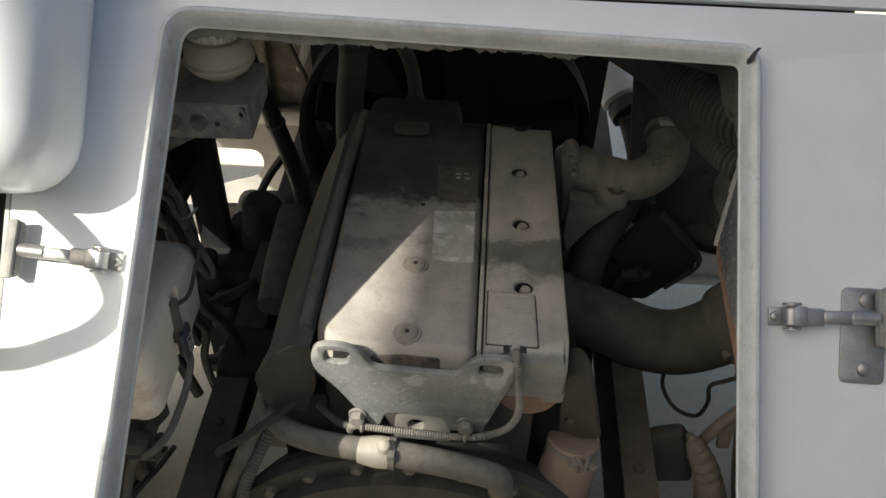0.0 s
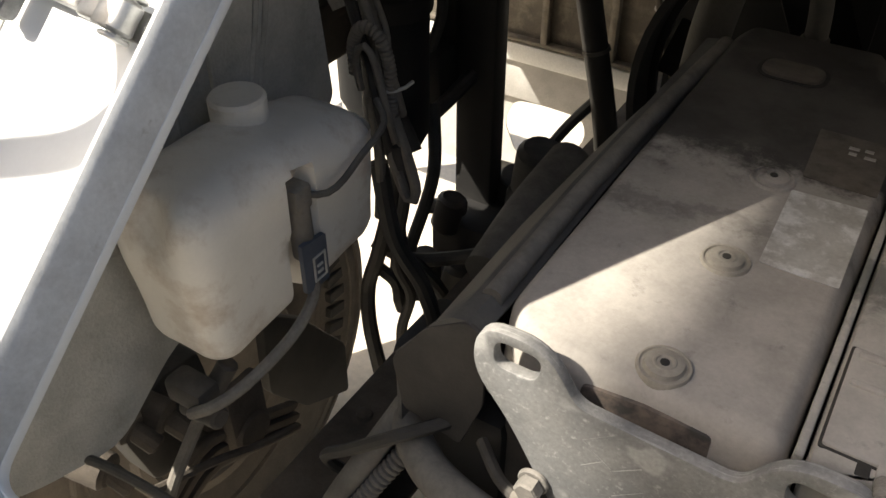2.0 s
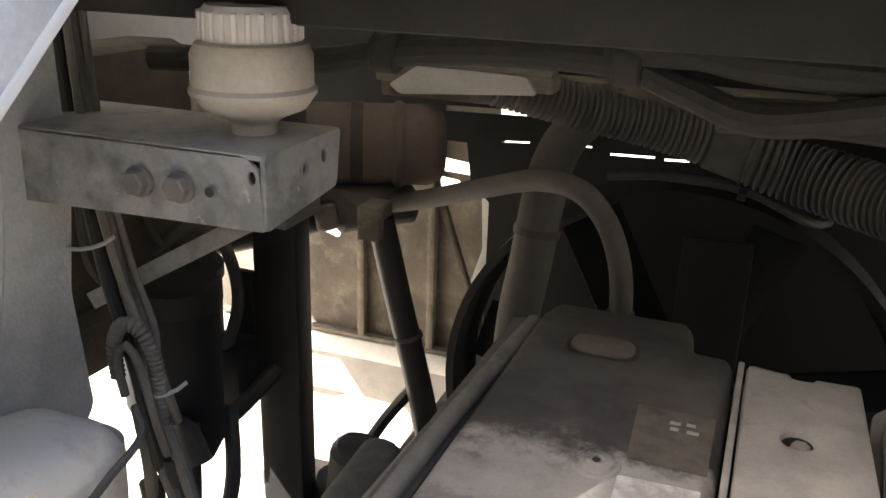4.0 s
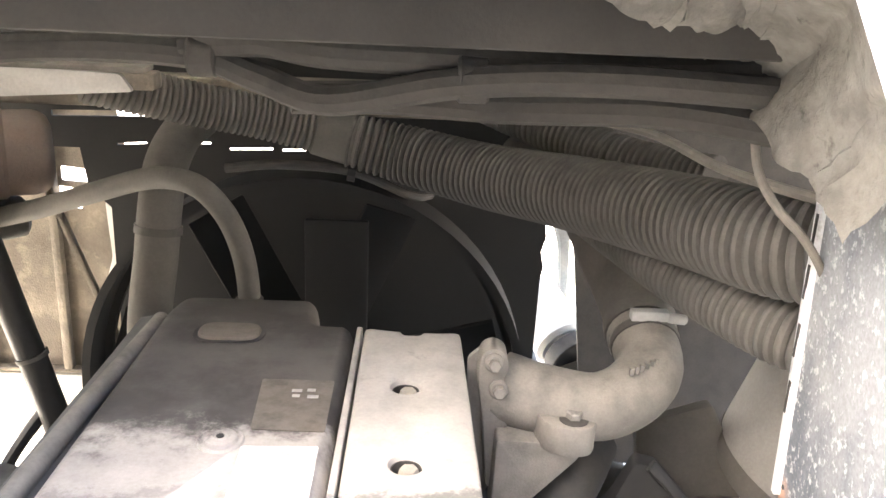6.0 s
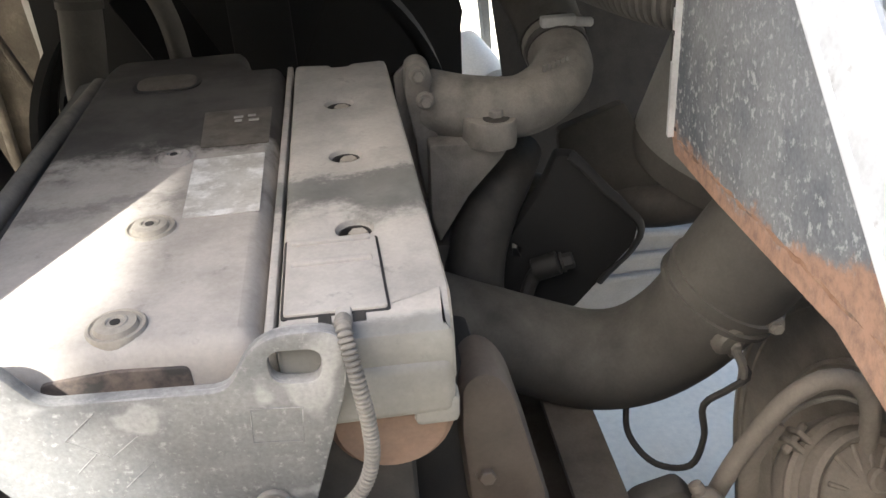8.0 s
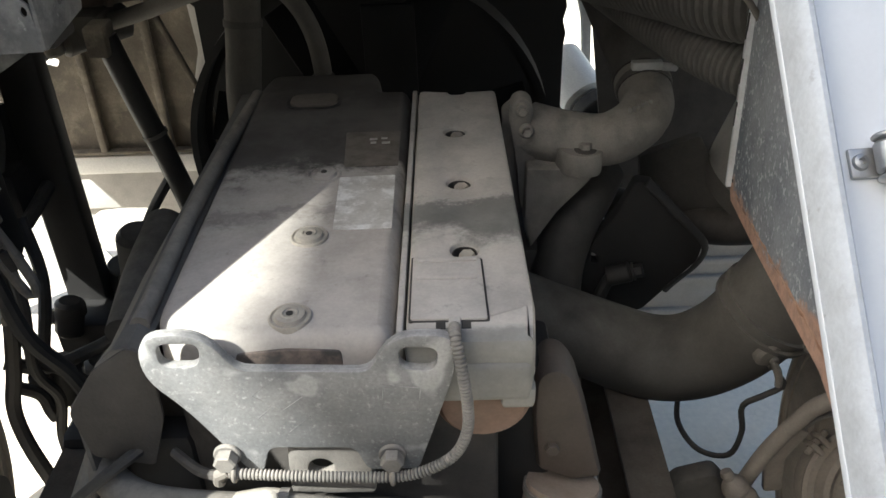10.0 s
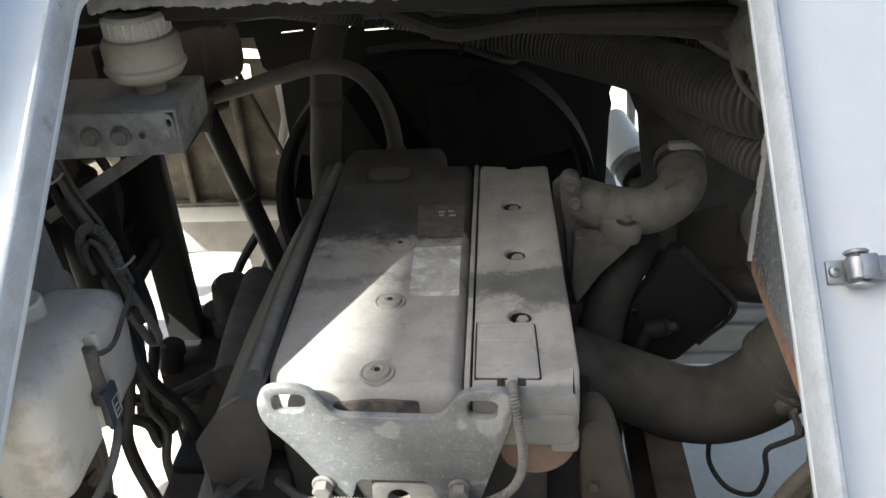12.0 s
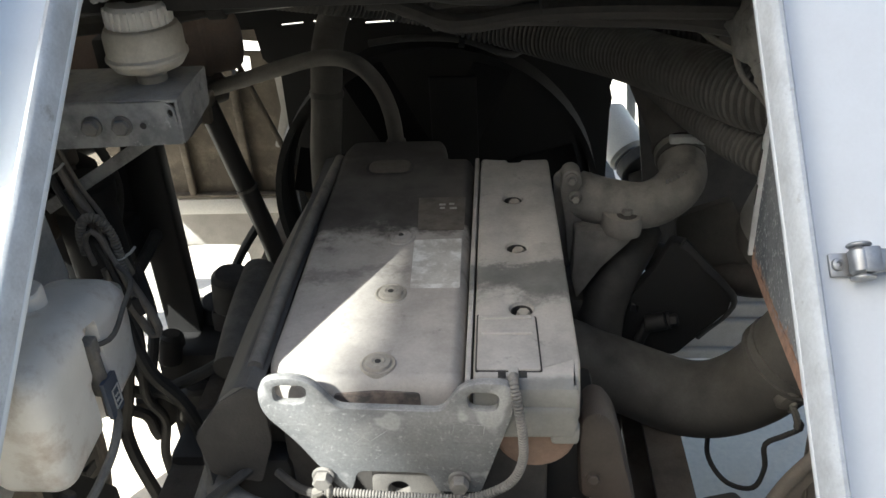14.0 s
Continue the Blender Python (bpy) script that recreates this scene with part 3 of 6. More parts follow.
# inner wall plate on the tank side, unseen closing side walls, rear bulkhead
wall = solo("wall_tank_side", roughen(join(
    plate(rounded([(0.86, 0.94), (0.95, 0.878), (1.06, 0.846), (1.16, 0.91), (1.30, 0.955), (1.455, 0.985), (1.47, 1.06), (1.505, 1.10), (1.495, 1.24), (1.51, 1.36), (1.50, 1.74), (1.36, 1.623), (0.86, 1.133)], [0.02, 0.03, 0.03, 0.03, 0.03, 0.02, 0.01, 0.01, 0.01, 0.01, 0, 0, 0], 3), 0.006, Matrix(((0, 0, 1, -0.592), (1, 0, 0, 0), (0, 1, 0, 0), (0, 0, 0, 1)))),
    box((-0.593, 1.30, 1.2), (-0.586, 1.306, 1.50), 0.002), box((-0.593, 1.22, 1.2), (-0.586, 1.226, 1.42), 0.002)), 0.004, 9), M_WALL, "dusty grey inner side sheet behind the washer tank", "panel", kind="structure")

# unseen side walls; lower edges set for the daylight let in under them
solo("wall_near_side", box((-1.30, 1.45, 1.18), (-1.28, 3.0, 2.06), 0.004), M_DARK, "unseen dark wall closing the near side of the bay", "panel", kind="structure")
skirt = solo("wall_far_side", box((1.14, 0.8, 1.28), (1.16, 3.0, 2.06), 0.004), M_DARK, "unseen dark wall closing the far side of the bay", "panel", kind="structure")

def slit(x0, z0, x1, z1, h):
    return [(x0, z0), (x1, z1), (x1, z1 + h), (x0, z0 + h)]


BACK = Matrix(((1, 0, 0, 0), (0, 0, -1, 2.40), (0, 1, 0, 0), (0, 0, 0, 1)))
bulk = plate([(-0.42, 0.42), (0.30, 0.42), (0.405, 0.60), (0.410, 1.0), (0.415, 1.03), (0.408, 1.06), (0.416, 1.09), (0.410, 1.14), (0.424, 1.22), (0.424, 2.0), (-0.95, 2.0), (-0.95, 1.235), (-0.47, 1.235), (-0.46, 1.16), (-0.42, 1.12)], 0.006, BACK,
             [slit(-0.516, 1.293, -0.251, 1.300, 0.011), slit(-0.40, 1.242, -0.345, 1.246, 0.004), slit(-0.32, 1.248, -0.226, 1.250, 0.004), slit(-0.192, 1.240, -0.111, 1.243, 0.005), slit(-0.094, 1.241, -0.05, 1.243, 0.005), slit(-0.03, 1.243, 0.02, 1.245, 0.006)])
solo("bulkhead", bulk, M_FAN, "black rear bulkhead with narrow slits behind the engine fan", "panel", kind="structure")
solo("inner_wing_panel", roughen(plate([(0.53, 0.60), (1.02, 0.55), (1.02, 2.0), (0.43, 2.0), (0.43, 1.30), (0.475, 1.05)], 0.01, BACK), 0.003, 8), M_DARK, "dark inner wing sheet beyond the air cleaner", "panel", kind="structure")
solo("cowl_stay", roughen(join(box((-0.60, 2.28, 1.335), (0.35, 2.34, 1.39), 0.006), box((-0.50, 2.05, 1.40), (-0.22, 2.09, 1.425), 0.004)), 0.003, 8), M_ARCH, "dusty cross stay under the cowl", "beam", kind="structure")

# ---- engine ----
TOP = 1.10
engine = thing("engine", (0.0, 1.6, 0.42), "dusty diesel engine with a flat ribbed plastic cover", "engine")
part("block", join(box((-0.20, 1.27, 0.40), (0.20, 2.10, 0.99), 0.015), box((-0.24, 1.30, 0.90), (0.23, 1.97, 0.985), 0.01)), M_DARK, engine)
# flywheel housing: a ring flange with bolts
housing = lathe([(0, 0.0), (0.25, 0.0), (0.33, -0.015), (0.38, -0.02), (0.385, -0.045), (0.43, -0.045), (0.432, -0.07), (0.38, -0.15), (0, -0.15)], Matrix.Translation((-0.03, 1.14, 0.41)) @ pose(0, 0, 0, 90, 0, 0), 64)
hs = part("housing", housing, M_DARK, engine, "dark grimy flywheel housing")
for k in range(15):
    a = radians(-10 + 200 * k / 14)
    part("bolt", hexbolt((-0.03 + 0.408 * math.cos(a), 1.185, 0.41 + 0.408 * math.sin(a)), (0, -1, 0), 0.012, 0.012), M_HOSE, hs)

# left cover: a shallow moulded lid with a front bay and a rear tab
cover_outline = [(-0.204, 1.272), (-0.163, 1.232), (0.080, 1.230), (0.080, 1.938), (0.028, 1.938), (0.018, 2.03), (-0.185, 2.03), (-0.20, 1.98)]
cover = lid_of(rounded(cover_outline, [0.04, 0.04, 0.024, 0.024, 0.012, 0.024, 0.024, 0.03], 6), [(-0.003, -0.075), (0, -0.030), (0.002, -0.017), (0.006, -0.008), (0.012, -0.002), (0.018, 0.0)], Matrix.Translation((0, 0, TOP)))
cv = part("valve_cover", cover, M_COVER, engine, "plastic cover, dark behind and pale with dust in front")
lower = plate(rounded([(-0.198, 1.290), (-0.156, 1.262), (0.076, 1.258), (0.078, 1.93), (-0.196, 1.95)], [0.03, 0.03, 0.006, 0.006, 0.006], 3), 0.08, Matrix.Translation((0, 0, TOP - 0.04)), [], 0.004)
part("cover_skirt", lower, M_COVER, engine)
for i, y in enumerate((1.266, 1.440, 1.613)):
    z = TOP
    cap = lathe([(0.0, -0.01), (0.0255, -0.01), (0.0255, 0.002), (0.0245, 0.0035), (0.0225, 0.0035), (0.0212, 0.0015), (0.0190, 0.0015), (0.0175, 0.006), (0.011, 0.007), (0.010, 0.008), (0.008, 0.008), (0.007, 0.006), (0, 0.006)], Matrix.Translation((-0.04, y, z)), 32)
    c = part("bolt_cap", cap, M_CAP if i < 2 else M_COVER, cv, "round stepped bolt cap")
    part("socket", lathe([(0, 0), (0.0045, 0), (0.0045, 0.0008), (0, 0.0008)], Matrix.Translation((-0.04, y, z + 0.0062)), 10), M_BLACK, cv)
# flat plate; its dark colour stands for stain and a recess's shade
part("dark_front_plate", roughen(plate(rounded([(-0.105, TOP - 0.090), (0.022, TOP - 0.090), (0.020, TOP - 0.022), (-0.040, TOP - 0.018), (-0.100, TOP - 0.023)], 0.006, 3), 0.005, Matrix.Translation((0, 1.2288, 0)) @ Matrix(((1, 0, 0, 0), (0, 0, -1, 0), (0, 1, 0, 0), (0, 0, 0, 1))), [], 0.001), 0.0008, 30), M_STAIN, cv, "stained dark plate standing for the recess in the front edge")
part("plug_well", plate(rounded([(-0.137, 1.858), (-0.040, 1.858), (-0.040, 1.922), (-0.137, 1.922)], 0.030, 8), 0.004, Matrix.Translation((0, 0, TOP + 0.0012))), M_BLACK, cv)
part("oil_plug", plate(rounded([(-0.131, 1.864), (-0.046, 1.864), (-0.046, 1.916), (-0.131, 1.916)], 0.025, 8), 0.02, Matrix.Translation((0, 0, TOP + 0.006)), [], 0.004), M_PLUG, cv, "oval dusty filler plug")
part("label", plate(rounded([(-0.011, 1.456), (0.068, 1.455), (0.066, 1.606), (-0.016, 1.603)], 0.003, 2), 0.001, Matrix.Translation((0, 0, TOP + 0.0012))), M_LABEL, cv, "scratched pale maker's label")
lab2 = part("upper_label", plate(rounded([(-0.013, 1.638), (0.069, 1.636), (0.068, 1.757), (-0.020, 1.757)], 0.003, 2), 0.001, Matrix.Translation((0, 0, TOP + 0.0012))), M_LABEL2, cv, "browned label with worn print")
for bx, by, bw in ((0.02, 1.725, 0.012), (0.038, 1.727, 0.010), (0.022, 1.712, 0.009), (0.040, 1.711, 0.013)):
    part("print_bar", box((bx, by, TOP + 0.0013), (bx + bw, by + 0.006, TOP + 0.0022)), M_LABEL, lab2)
# joint strip between the covers
part("joint_strip", box((0.0825, 1.235, TOP - 0.05), (0.0905, 1.935, TOP - 0.004), 0.002), M_STRIP, engine)
# right strip cover
strip_outline = rounded([(0.0935, 1.214), (0.238, 1.212), (0.243, 1.28), (0.230, 1.918), (0.175, 1.918), (0.172, 1.908), (0.150, 1.908), (0.147, 1.920), (0.0935, 1.925)], 0.005, 3)
bolts = ((0.164, 1.401), (0.160, 1.581), (0.156, 1.753))
holes = [[(x + 0.017 * math.cos(2 * math.pi * k / 20), y + 0.017 * math.sin(2 * math.pi * k / 20)) for k in range(20)] for x, y in bolts]
sc = part("strip_cover", plate(strip_outline, 0.06, Matrix.Translation((0, 0, TOP)), holes, 0.009), M_STRIP, engine, "pale dusty narrow cover with sunk bolts")
part("strip_front", roughen(join(box((0.095, 1.208, TOP - 0.088), (0.2370, 1.265, TOP - 0.030), 0.010, None, 3), box((0.20, 1.21, TOP - 0.10), (0.24, 1.235, TOP - 0.07), 0.006)), 0.001, 30), M_STRIP, engine)
part("strip_skirt", plate([(0.095, 1.245), (0.2375, 1.245), (0.2405, 1.285), (0.2275, 1.915), (0.095, 1.92)], 0.055, Matrix.Translation((0, 0, TOP - 0.055)), [], 0.004), M_STRIP, engine)
for x, y in bolts:
    part("sunk_bolt", hexbolt((x + 0.003, y - 0.003, TOP - 0.045), (0, 0, 1), 0.0112, 0.038, False), M_CAP, sc, "bolt head sunk in a round well")
# wells lined in dark material for the shade round the bolt heads
for x, y in bolts:
    part("well", lathe([(0, -0.050), (0.0168, -0.050), (0.0168, -0.008), (0.0155, -0.008), (0.0155, -0.047), (0, -0.047)], Matrix.Translation((x, y, TOP)), 20), M_DARK, sc)
part("lid_gap", plate(rounded([(0.0965, 1.2495), (0.1895, 1.2475), (0.1855, 1.3765), (0.0965, 1.3825)], 0.004, 3), 0.002, Matrix.Translation((0, 0, TOP + 0.0008))), M_BLACK, sc)
lid = part("access_lid", join(plate(rounded([(0.099, 1.252), (0.187, 1.250), (0.183, 1.374), (0.099, 1.380)], 0.004, 3), 0.004, Matrix.Translation((0, 0, TOP + 0.0035)), [], 0.001),
     box((0.104, 1.366, TOP + 0.002), (0.178, 1.373, TOP + 0.0068), 0.0015), box((0.104, 1.328, TOP + 0.002), (0.178, 1.335, TOP + 0.0068), 0.0015)), M_STRIP, sc, "small clip-on access lid")
for x in (0.128, 0.157):
    part("notch", box((x, 1.236, TOP - 0.012), (x + 0.011, 1.256, TOP + 0.0010), 0.0008), M_BLACK, lid)
part("clip", box((0.1425, 1.230, TOP - 0.004), (0.1565, 1.254, TOP + 0.0052), 0.002), M_STRIP, lid)

# heat shield along the left of the cover
shield_profile = [(-0.206, 1.075), (-0.222, 1.088), (-0.240, 1.084), (-0.252, 1.066), (-0.262, 1.05), (-0.30, 1.00), (-0.30, 0.80), (-0.296, 0.80), (-0.294, 0.998), (-0.256, 1.045), (-0.236, 1.07), (-0.212, 1.06)]
bm = bmesh.new()
ys = [(1.235, -0.012, 0.0), (1.30, 0.0, 0.0), (1.5, 0.0, 0.004), (1.7, 0.004, 0.0), (1.85, 0.012, -0.002), (1.97, 0.025, 0.0)]
rows_ = [[bm.verts.new((x + dx * (1 if x < -0.25 else 0.2), y, z + dz)) for x, z in shield_profile] for y, dx, dz in ys]
for a, b in zip(rows_, rows_[1:]):
    for j in range(len(a)):
        k = (j + 1) % len(a)
        bm.faces.new((a[j], a[k], b[k], b[j]))
bm.faces.new(rows_[0]), bm.faces.new(rows_[-1][::-1])
part("heat_shield", bm, M_SHIELD, engine, "dark long heat shield with a rolled edge")
# front face given a darker material than the shield, as shade
part("shield_front", plate(rounded([(-0.316, 0.99), (-0.272, 1.056), (-0.225, 1.088), (-0.202, 1.075), (-0.203, 0.980), (-0.230, 0.900), (-0.304, 0.918)], 0.008, 3), 0.006, Matrix(((1, 0, 0, 0), (0, 0, -1, 1.233), (0, 1, 0, 0), (0, 0, 0, 1))), [], 0.0015), M_DARK, engine)
# dark blocks added to cover bright gaps behind and beside the shield
part("mount_gap_fill", roughen(box((-0.50, 1.47, 0.42), (-0.30, 1.62, 0.71), 0.02), 0.006, 12), M_POST, engine)
part("side_gap_fill", roughen(box((-0.292, 1.26, 0.45), (-0.19, 1.90, 0.92), 0.02), 0.004, 12), M_POST, engine)
part("shield_rod", tube([(-0.222, 1.28, 1.085), (-0.221, 1.5, 1.089), (-0.217, 1.7, 1.086), (-0.205, 1.97, 1.082)], 0.012, 12, 0.03), M_HOSE, engine)

# lifting bracket across the front
bk = rounded([(-0.194, 1.129), (-0.126, 1.131), (-0.092, 1.078), (0.052, 1.071), (0.082, 1.121), (0.150, 1.119), (0.149, 1.070), (0.101, 0.918), (0.040, 0.918), (0.027, 0.955), (-0.074, 0.959), (-0.086, 0.918), (-0.104, 0.924), (-0.158, 1.020), (-0.200, 1.072)],
             [0.028, 0.03, 0.014, 0.014, 0.03, 0.03, 0.025, 0.008, 0.01, 0.012, 0.012, 0.01, 0.012, 0.03, 0.03], 6)
slots = [rounded(pts, 0.0135, 6) for pts in ([(-0.176, 1.086), (-0.133, 1.085), (-0.128, 1.117), (-0.176, 1.118)], [(0.088, 1.074), (0.127, 1.070), (0.131, 1.102), (0.087, 1.105)])]
UP = Matrix(((1, 0, 0, 0), (0, 0, -1, 0), (0, 1, 0, 0), (0, 0, 0, 1)))
lb = thing("lifting_bracket", (-0.02, 1.2, 0.92), "scuffed grey steel lifting bracket with two slots, bolted to the engine", "bracket")
part("plate", plate(bk, 0.014, Matrix.Translation((0, 1.200, 0)) @ UP, slots, 0.002), M_BRKT, lb)
for x, z in ((-0.124, 0.952), (0.071, 0.945)):
    part("bolt", join(cyl((x, 1.2005, z), (x, 1.1945, z), 0.0165, None, 24, 0.0015), hexbolt((x, 1.195, z), (0, -1, 0), 0.0138, 0.014, False)), M_CAST, lb, "dusty hexagon bolt")
def scribed(a, b, w=0.0006):
    """A thin raised line stamped on the bracket's face."""
    a, b = Vector((a[0], 1.1998, a[1])), Vector((b[0], 1.1998, b[1]))
    part("stamped_mark", cyl(a, b, w, None, 6, 0.0), M_BRKT, lb)


square = ((0.067, 1.051), (0.109, 1.047), (0.105, 1.011), (0.064, 1.015))
for a, b in zip(square, square[1:] + square[:1]):
    scribed(a, b)
for a, b in (((-0.053, 1.066), (-0.082, 1.041)), ((-0.082, 1.041), (-0.052, 1.019)), ((-0.025, 1.038), (-0.050, 1.018)), ((-0.061, 1.024), (-0.080, 1.006)), ((-0.019, 1.008), (-0.046, 0.984))):
    scribed(a, b, 0.0005)
stay_hole = [(-0.020 + 0.016 * math.cos(2 * math.pi * k / 24), 0.905 + 0.016 * math.sin(2 * math.pi * k / 24)) for k in range(24)]
part("stay", plate(rounded([(-0.062, 0.860), (0.045, 0.860), (0.040, 0.925), (0.018, 0.951), (-0.050, 0.955), (-0.058, 0.938)], 0.008, 4), 0.020, Matrix.Translation((0, 1.216, 0)) @ UP, [stay_hole], 0.003), M_CAST, lb, "dusty plate with a round hole between the feet")

# thin ribbed conduit
conduit = thing("wiring_conduit", (0.02, 1.18, 0.93), "grey ribbed wiring conduit looped under the lifting bracket", "conduit")
part("sleeve", tube([(-0.125, 1.185, 0.935), (-0.05, 1.182, 0.931), (0.038, 1.182, 0.925), (0.087, 1.183, 0.925), (0.122, 1.184, 0.938), (0.147, 1.184, 0.960), (0.160, 1.184, 0.995), (0.161, 1.184, 1.035), (0.156, 1.188, 1.080), (0.150, 1.205, 1.112), (0.149, 1.225, 1.110), (0.150, 1.24, 1.098)], 0.0060, 12, 0.01, 0.0046, 0.0010), M_CAST, conduit)
part("end_plug", tube([(-0.122, 1.186, 0.938), (-0.135, 1.187, 0.930), (-0.138, 1.19, 0.915)], 0.008, 10), M_HOSE, conduit)
for p, q in (((-0.118, 1.184, 0.935), (-0.112, 1.184, 0.935)), ((0.068, 1.182, 0.925), (0.074, 1.182, 0.925)),):
    part("tie", cyl(p, q, 0.0115, None, 12), M_HOSE, conduit)
part("tail", tube([(-0.13, 1.187, 0.925), (-0.165, 1.205, 0.918), (-0.205, 1.24, 0.915)], 0.007, 8), M_DARK, conduit)

# coolant hose; its joint is coloured pale in place of sunlight
ch = thing("coolant_hose", (-0.1, 1.13, 0.8), "dusty grey coolant hose with a pale metal joint", "hose")
part("left_hose", tube([(-0.270, 1.34, 0.93), (-0.302, 1.295, 0.905), (-0.309, 1.255, 0.876), (-0.262, 1.212, 0.872), (-0.196, 1.183, 0.882), (-0.10, 1.168, 0.886)], 0.0225), M_HOSE, ch)
part("joint", join(tube([(-0.120, 1.170, 0.884), (-0.112, 1.169, 0.884), (-0.085, 1.167, 0.885), (-0.060, 1.166, 0.884)], [0.024, 0.028, 0.0305, 0.028], 20), lathe([(0, 0), (0.012, 0), (0.012, 0.022), (0.0105, 0.029), (0.006, 0.033), (0, 0.034)], along((-0.074, 1.160, 0.900), (-0.072, 1.152, 0.930)), 18)), M_RESV, ch, "joint coloured pale as if sunlit, with a small rounded boss")
part("clamp", join(tube([(-0.066, 1.166, 0.884), (-0.054, 1.166, 0.8835)], 0.0305), box((-0.066, 1.134, 0.902), (-0.052, 1.150, 0.918), 0.003)), M_CAST, ch)
part("right_hose", tube([(-0.058, 1.166, 0.884), (0.03, 1.160, 0.874), (0.105, 1.160, 0.85), (0.140, 1.172, 0.81), (0.146, 1.19, 0.72)], 0.025), M_HOSE, ch)
lh = thing("drain_hoses", (-0.38, 1.12, 0.4), "grey drain hoses running down beside the housing", "hose")
part("hose", tube([(-0.305, 1.30, 0.92), (-0.328, 1.235, 0.860), (-0.347, 1.20, 0.815), (-0.370, 1.18, 0.762), (-0.410, 1.16, 0.66), (-0.441, 1.15, 0.568), (-0.45, 1.14, 0.42)], 0.0155), M_HOSE, lh)
part("ribbed_hose", tube([(-0.29, 1.25, 0.86), (-0.335, 1.185, 0.78), (-0.360, 1.15, 0.70), (-0.380, 1.13, 0.50)], 0.012, 10, 0.01, 0.008, 0.0015), M_HOSE, lh)
part("thin_hose", tube([(-0.23, 1.25, 0.93), (-0.30, 1.20, 0.90), (-0.36, 1.20, 0.84), (-0.40, 1.20, 0.80), (-0.37, 1.22, 0.76), (-0.32, 1.22, 0.80)], 0.008, 8), M_BLACK, lh)

# oil filter group at the right front
of = thing("oil_filter", (0.26, 1.22, 0.5), "dusty brown oil filter housing below the cover", "filter")
part("upper_body", roughen(plate(rounded([(0.254, 0.805), (0.247, 0.90), (0.250, 0.968), (0.270, 0.984), (0.290, 0.976), (0.304, 0.950), (0.317, 0.90), (0.343, 0.786), (0.300, 0.782)], [0.008, 0.01, 0.02, 0.016, 0.016, 0.02, 0.03, 0.008, 0.01], 5), 0.075, Matrix.Translation((0, 1.295, 0)) @ UP, [], 0.012), 0.0015, 22), M_FILTER, of, "dusty upper filter body with a rounded top")
part("bolt", hexbolt((0.272, 1.2955, 0.850), (0, -1, 0.1), 0.0095, 0.008), M_FILTER, of)
part("bowl", tube([(0.290, 1.300, 0.778), (0.280, 1.275, 0.70), (0.270, 1.25, 0.62), (0.262, 1.22, 0.50)], [0.050, 0.058, 0.060, 0.058], 28), M_BOWL, of)
cl_ = part("clamp_band", tube([(0.2895, 1.298, 0.772), (0.2885, 1.295, 0.762)], 0.0545, 28, 0.006), M_CAST, of)
part("clamp_bolt", join(hexbolt((0.290, 1.247, 0.772), (-1, -0.1, 0), 0.009, 0.012), cyl((0.300, 1.246, 0.770), (0.336, 1.246, 0.766), 0.0055, None, 12), hexbolt((0.318, 1.246, 0.768), (1, 0, -0.1), 0.0085, 0.009), tube([(0.285, 1.262, 0.785), (0.296, 1.240, 0.788), (0.304, 1.236, 0.772), (0.298, 1.240, 0.755)], 0.004, 8), tube([(0.315, 1.262, 0.782), (0.312, 1.238, 0.784), (0.308, 1.236, 0.768)], 0.004, 8)), M_CAST, cl_)
# foot enlarged into a dark block to cover the bright gap behind
part("foot", roughen(box((0.19, 1.32, 0.45), (0.275, 1.42, 0.97), 0.012), 0.003, 14), M_POST, of)
cu = thing("copper_cover", (0.2, 1.24, 0.88), "orange-brown round cover under the valve cover corner", "cover")
part("drum", cyl((0.180, 1.232, 0.990), (0.180, 1.31, 0.990), 0.056, None, 32, 0.006), M_COPPER, cu)
part("rim", cyl((0.180, 1.242, 0.990), (0.180, 1.254, 0.990), 0.0595, None, 32, 0.004), M_COPPER, cu)

# ---- right side pipes ----
cast = thing("cast_elbow", (0.42, 1.85, 0.85), "dusty cast aluminium intake elbow with a bolted flange", "pipe")
part("pipe", tube([(0.285, 1.85, 1.050), (0.34, 1.83, 1.045), (0.41, 1.812, 1.046), (0.462, 1.835, 1.058), (0.494, 1.885, 1.070), (0.497, 1.945, 1.088)], [0.050, 0.047, 0.045, 0.046, 0.047, 0.048], 22), M_CAST, cast)
part("flange", plate(rounded([(0.248, 1.085), (0.252, 1.122), (0.268, 1.130), (0.284, 1.122), (0.290, 1.098), (0.282, 1.085), (0.290, 1.066), (0.292, 1.0), (0.288, 0.92), (0.268, 0.92), (0.258, 1.02)], 0.009, 4), 0.040, Matrix.Translation((0, 1.805, 0)) @ UP, [], 0.004), M_CAST, cast)
part("rear_plate", plate(rounded([(0.236, 1.10), (0.256, 1.118), (0.262, 1.0), (0.275, 0.90), (0.250, 0.88), (0.240, 0.98)], 0.006, 3), 0.010, Matrix.Translation((0, 1.835, 0)) @ UP, [], 0.002), M_CAST, cast)
for p in ((0.268, 1.805, 1.110), (0.276, 1.805, 1.072)):
    part("bolt", join(cyl(p, Vector(p) + Vector((0, -0.010, 0.0015)), 0.013, None, 18, 0.003), hexbolt(Vector(p) + Vector((0, -0.010, 0.0015)), (0, -1, 0.15), 0.0085, 0.010, False)), M_CAST, cast)
lug = [(0.330, 1.845), (0.325, 1.79), (0.335, 1.762), (0.362, 1.745), (0.395, 1.752), (0.404, 1.78), (0.402, 1.845)]
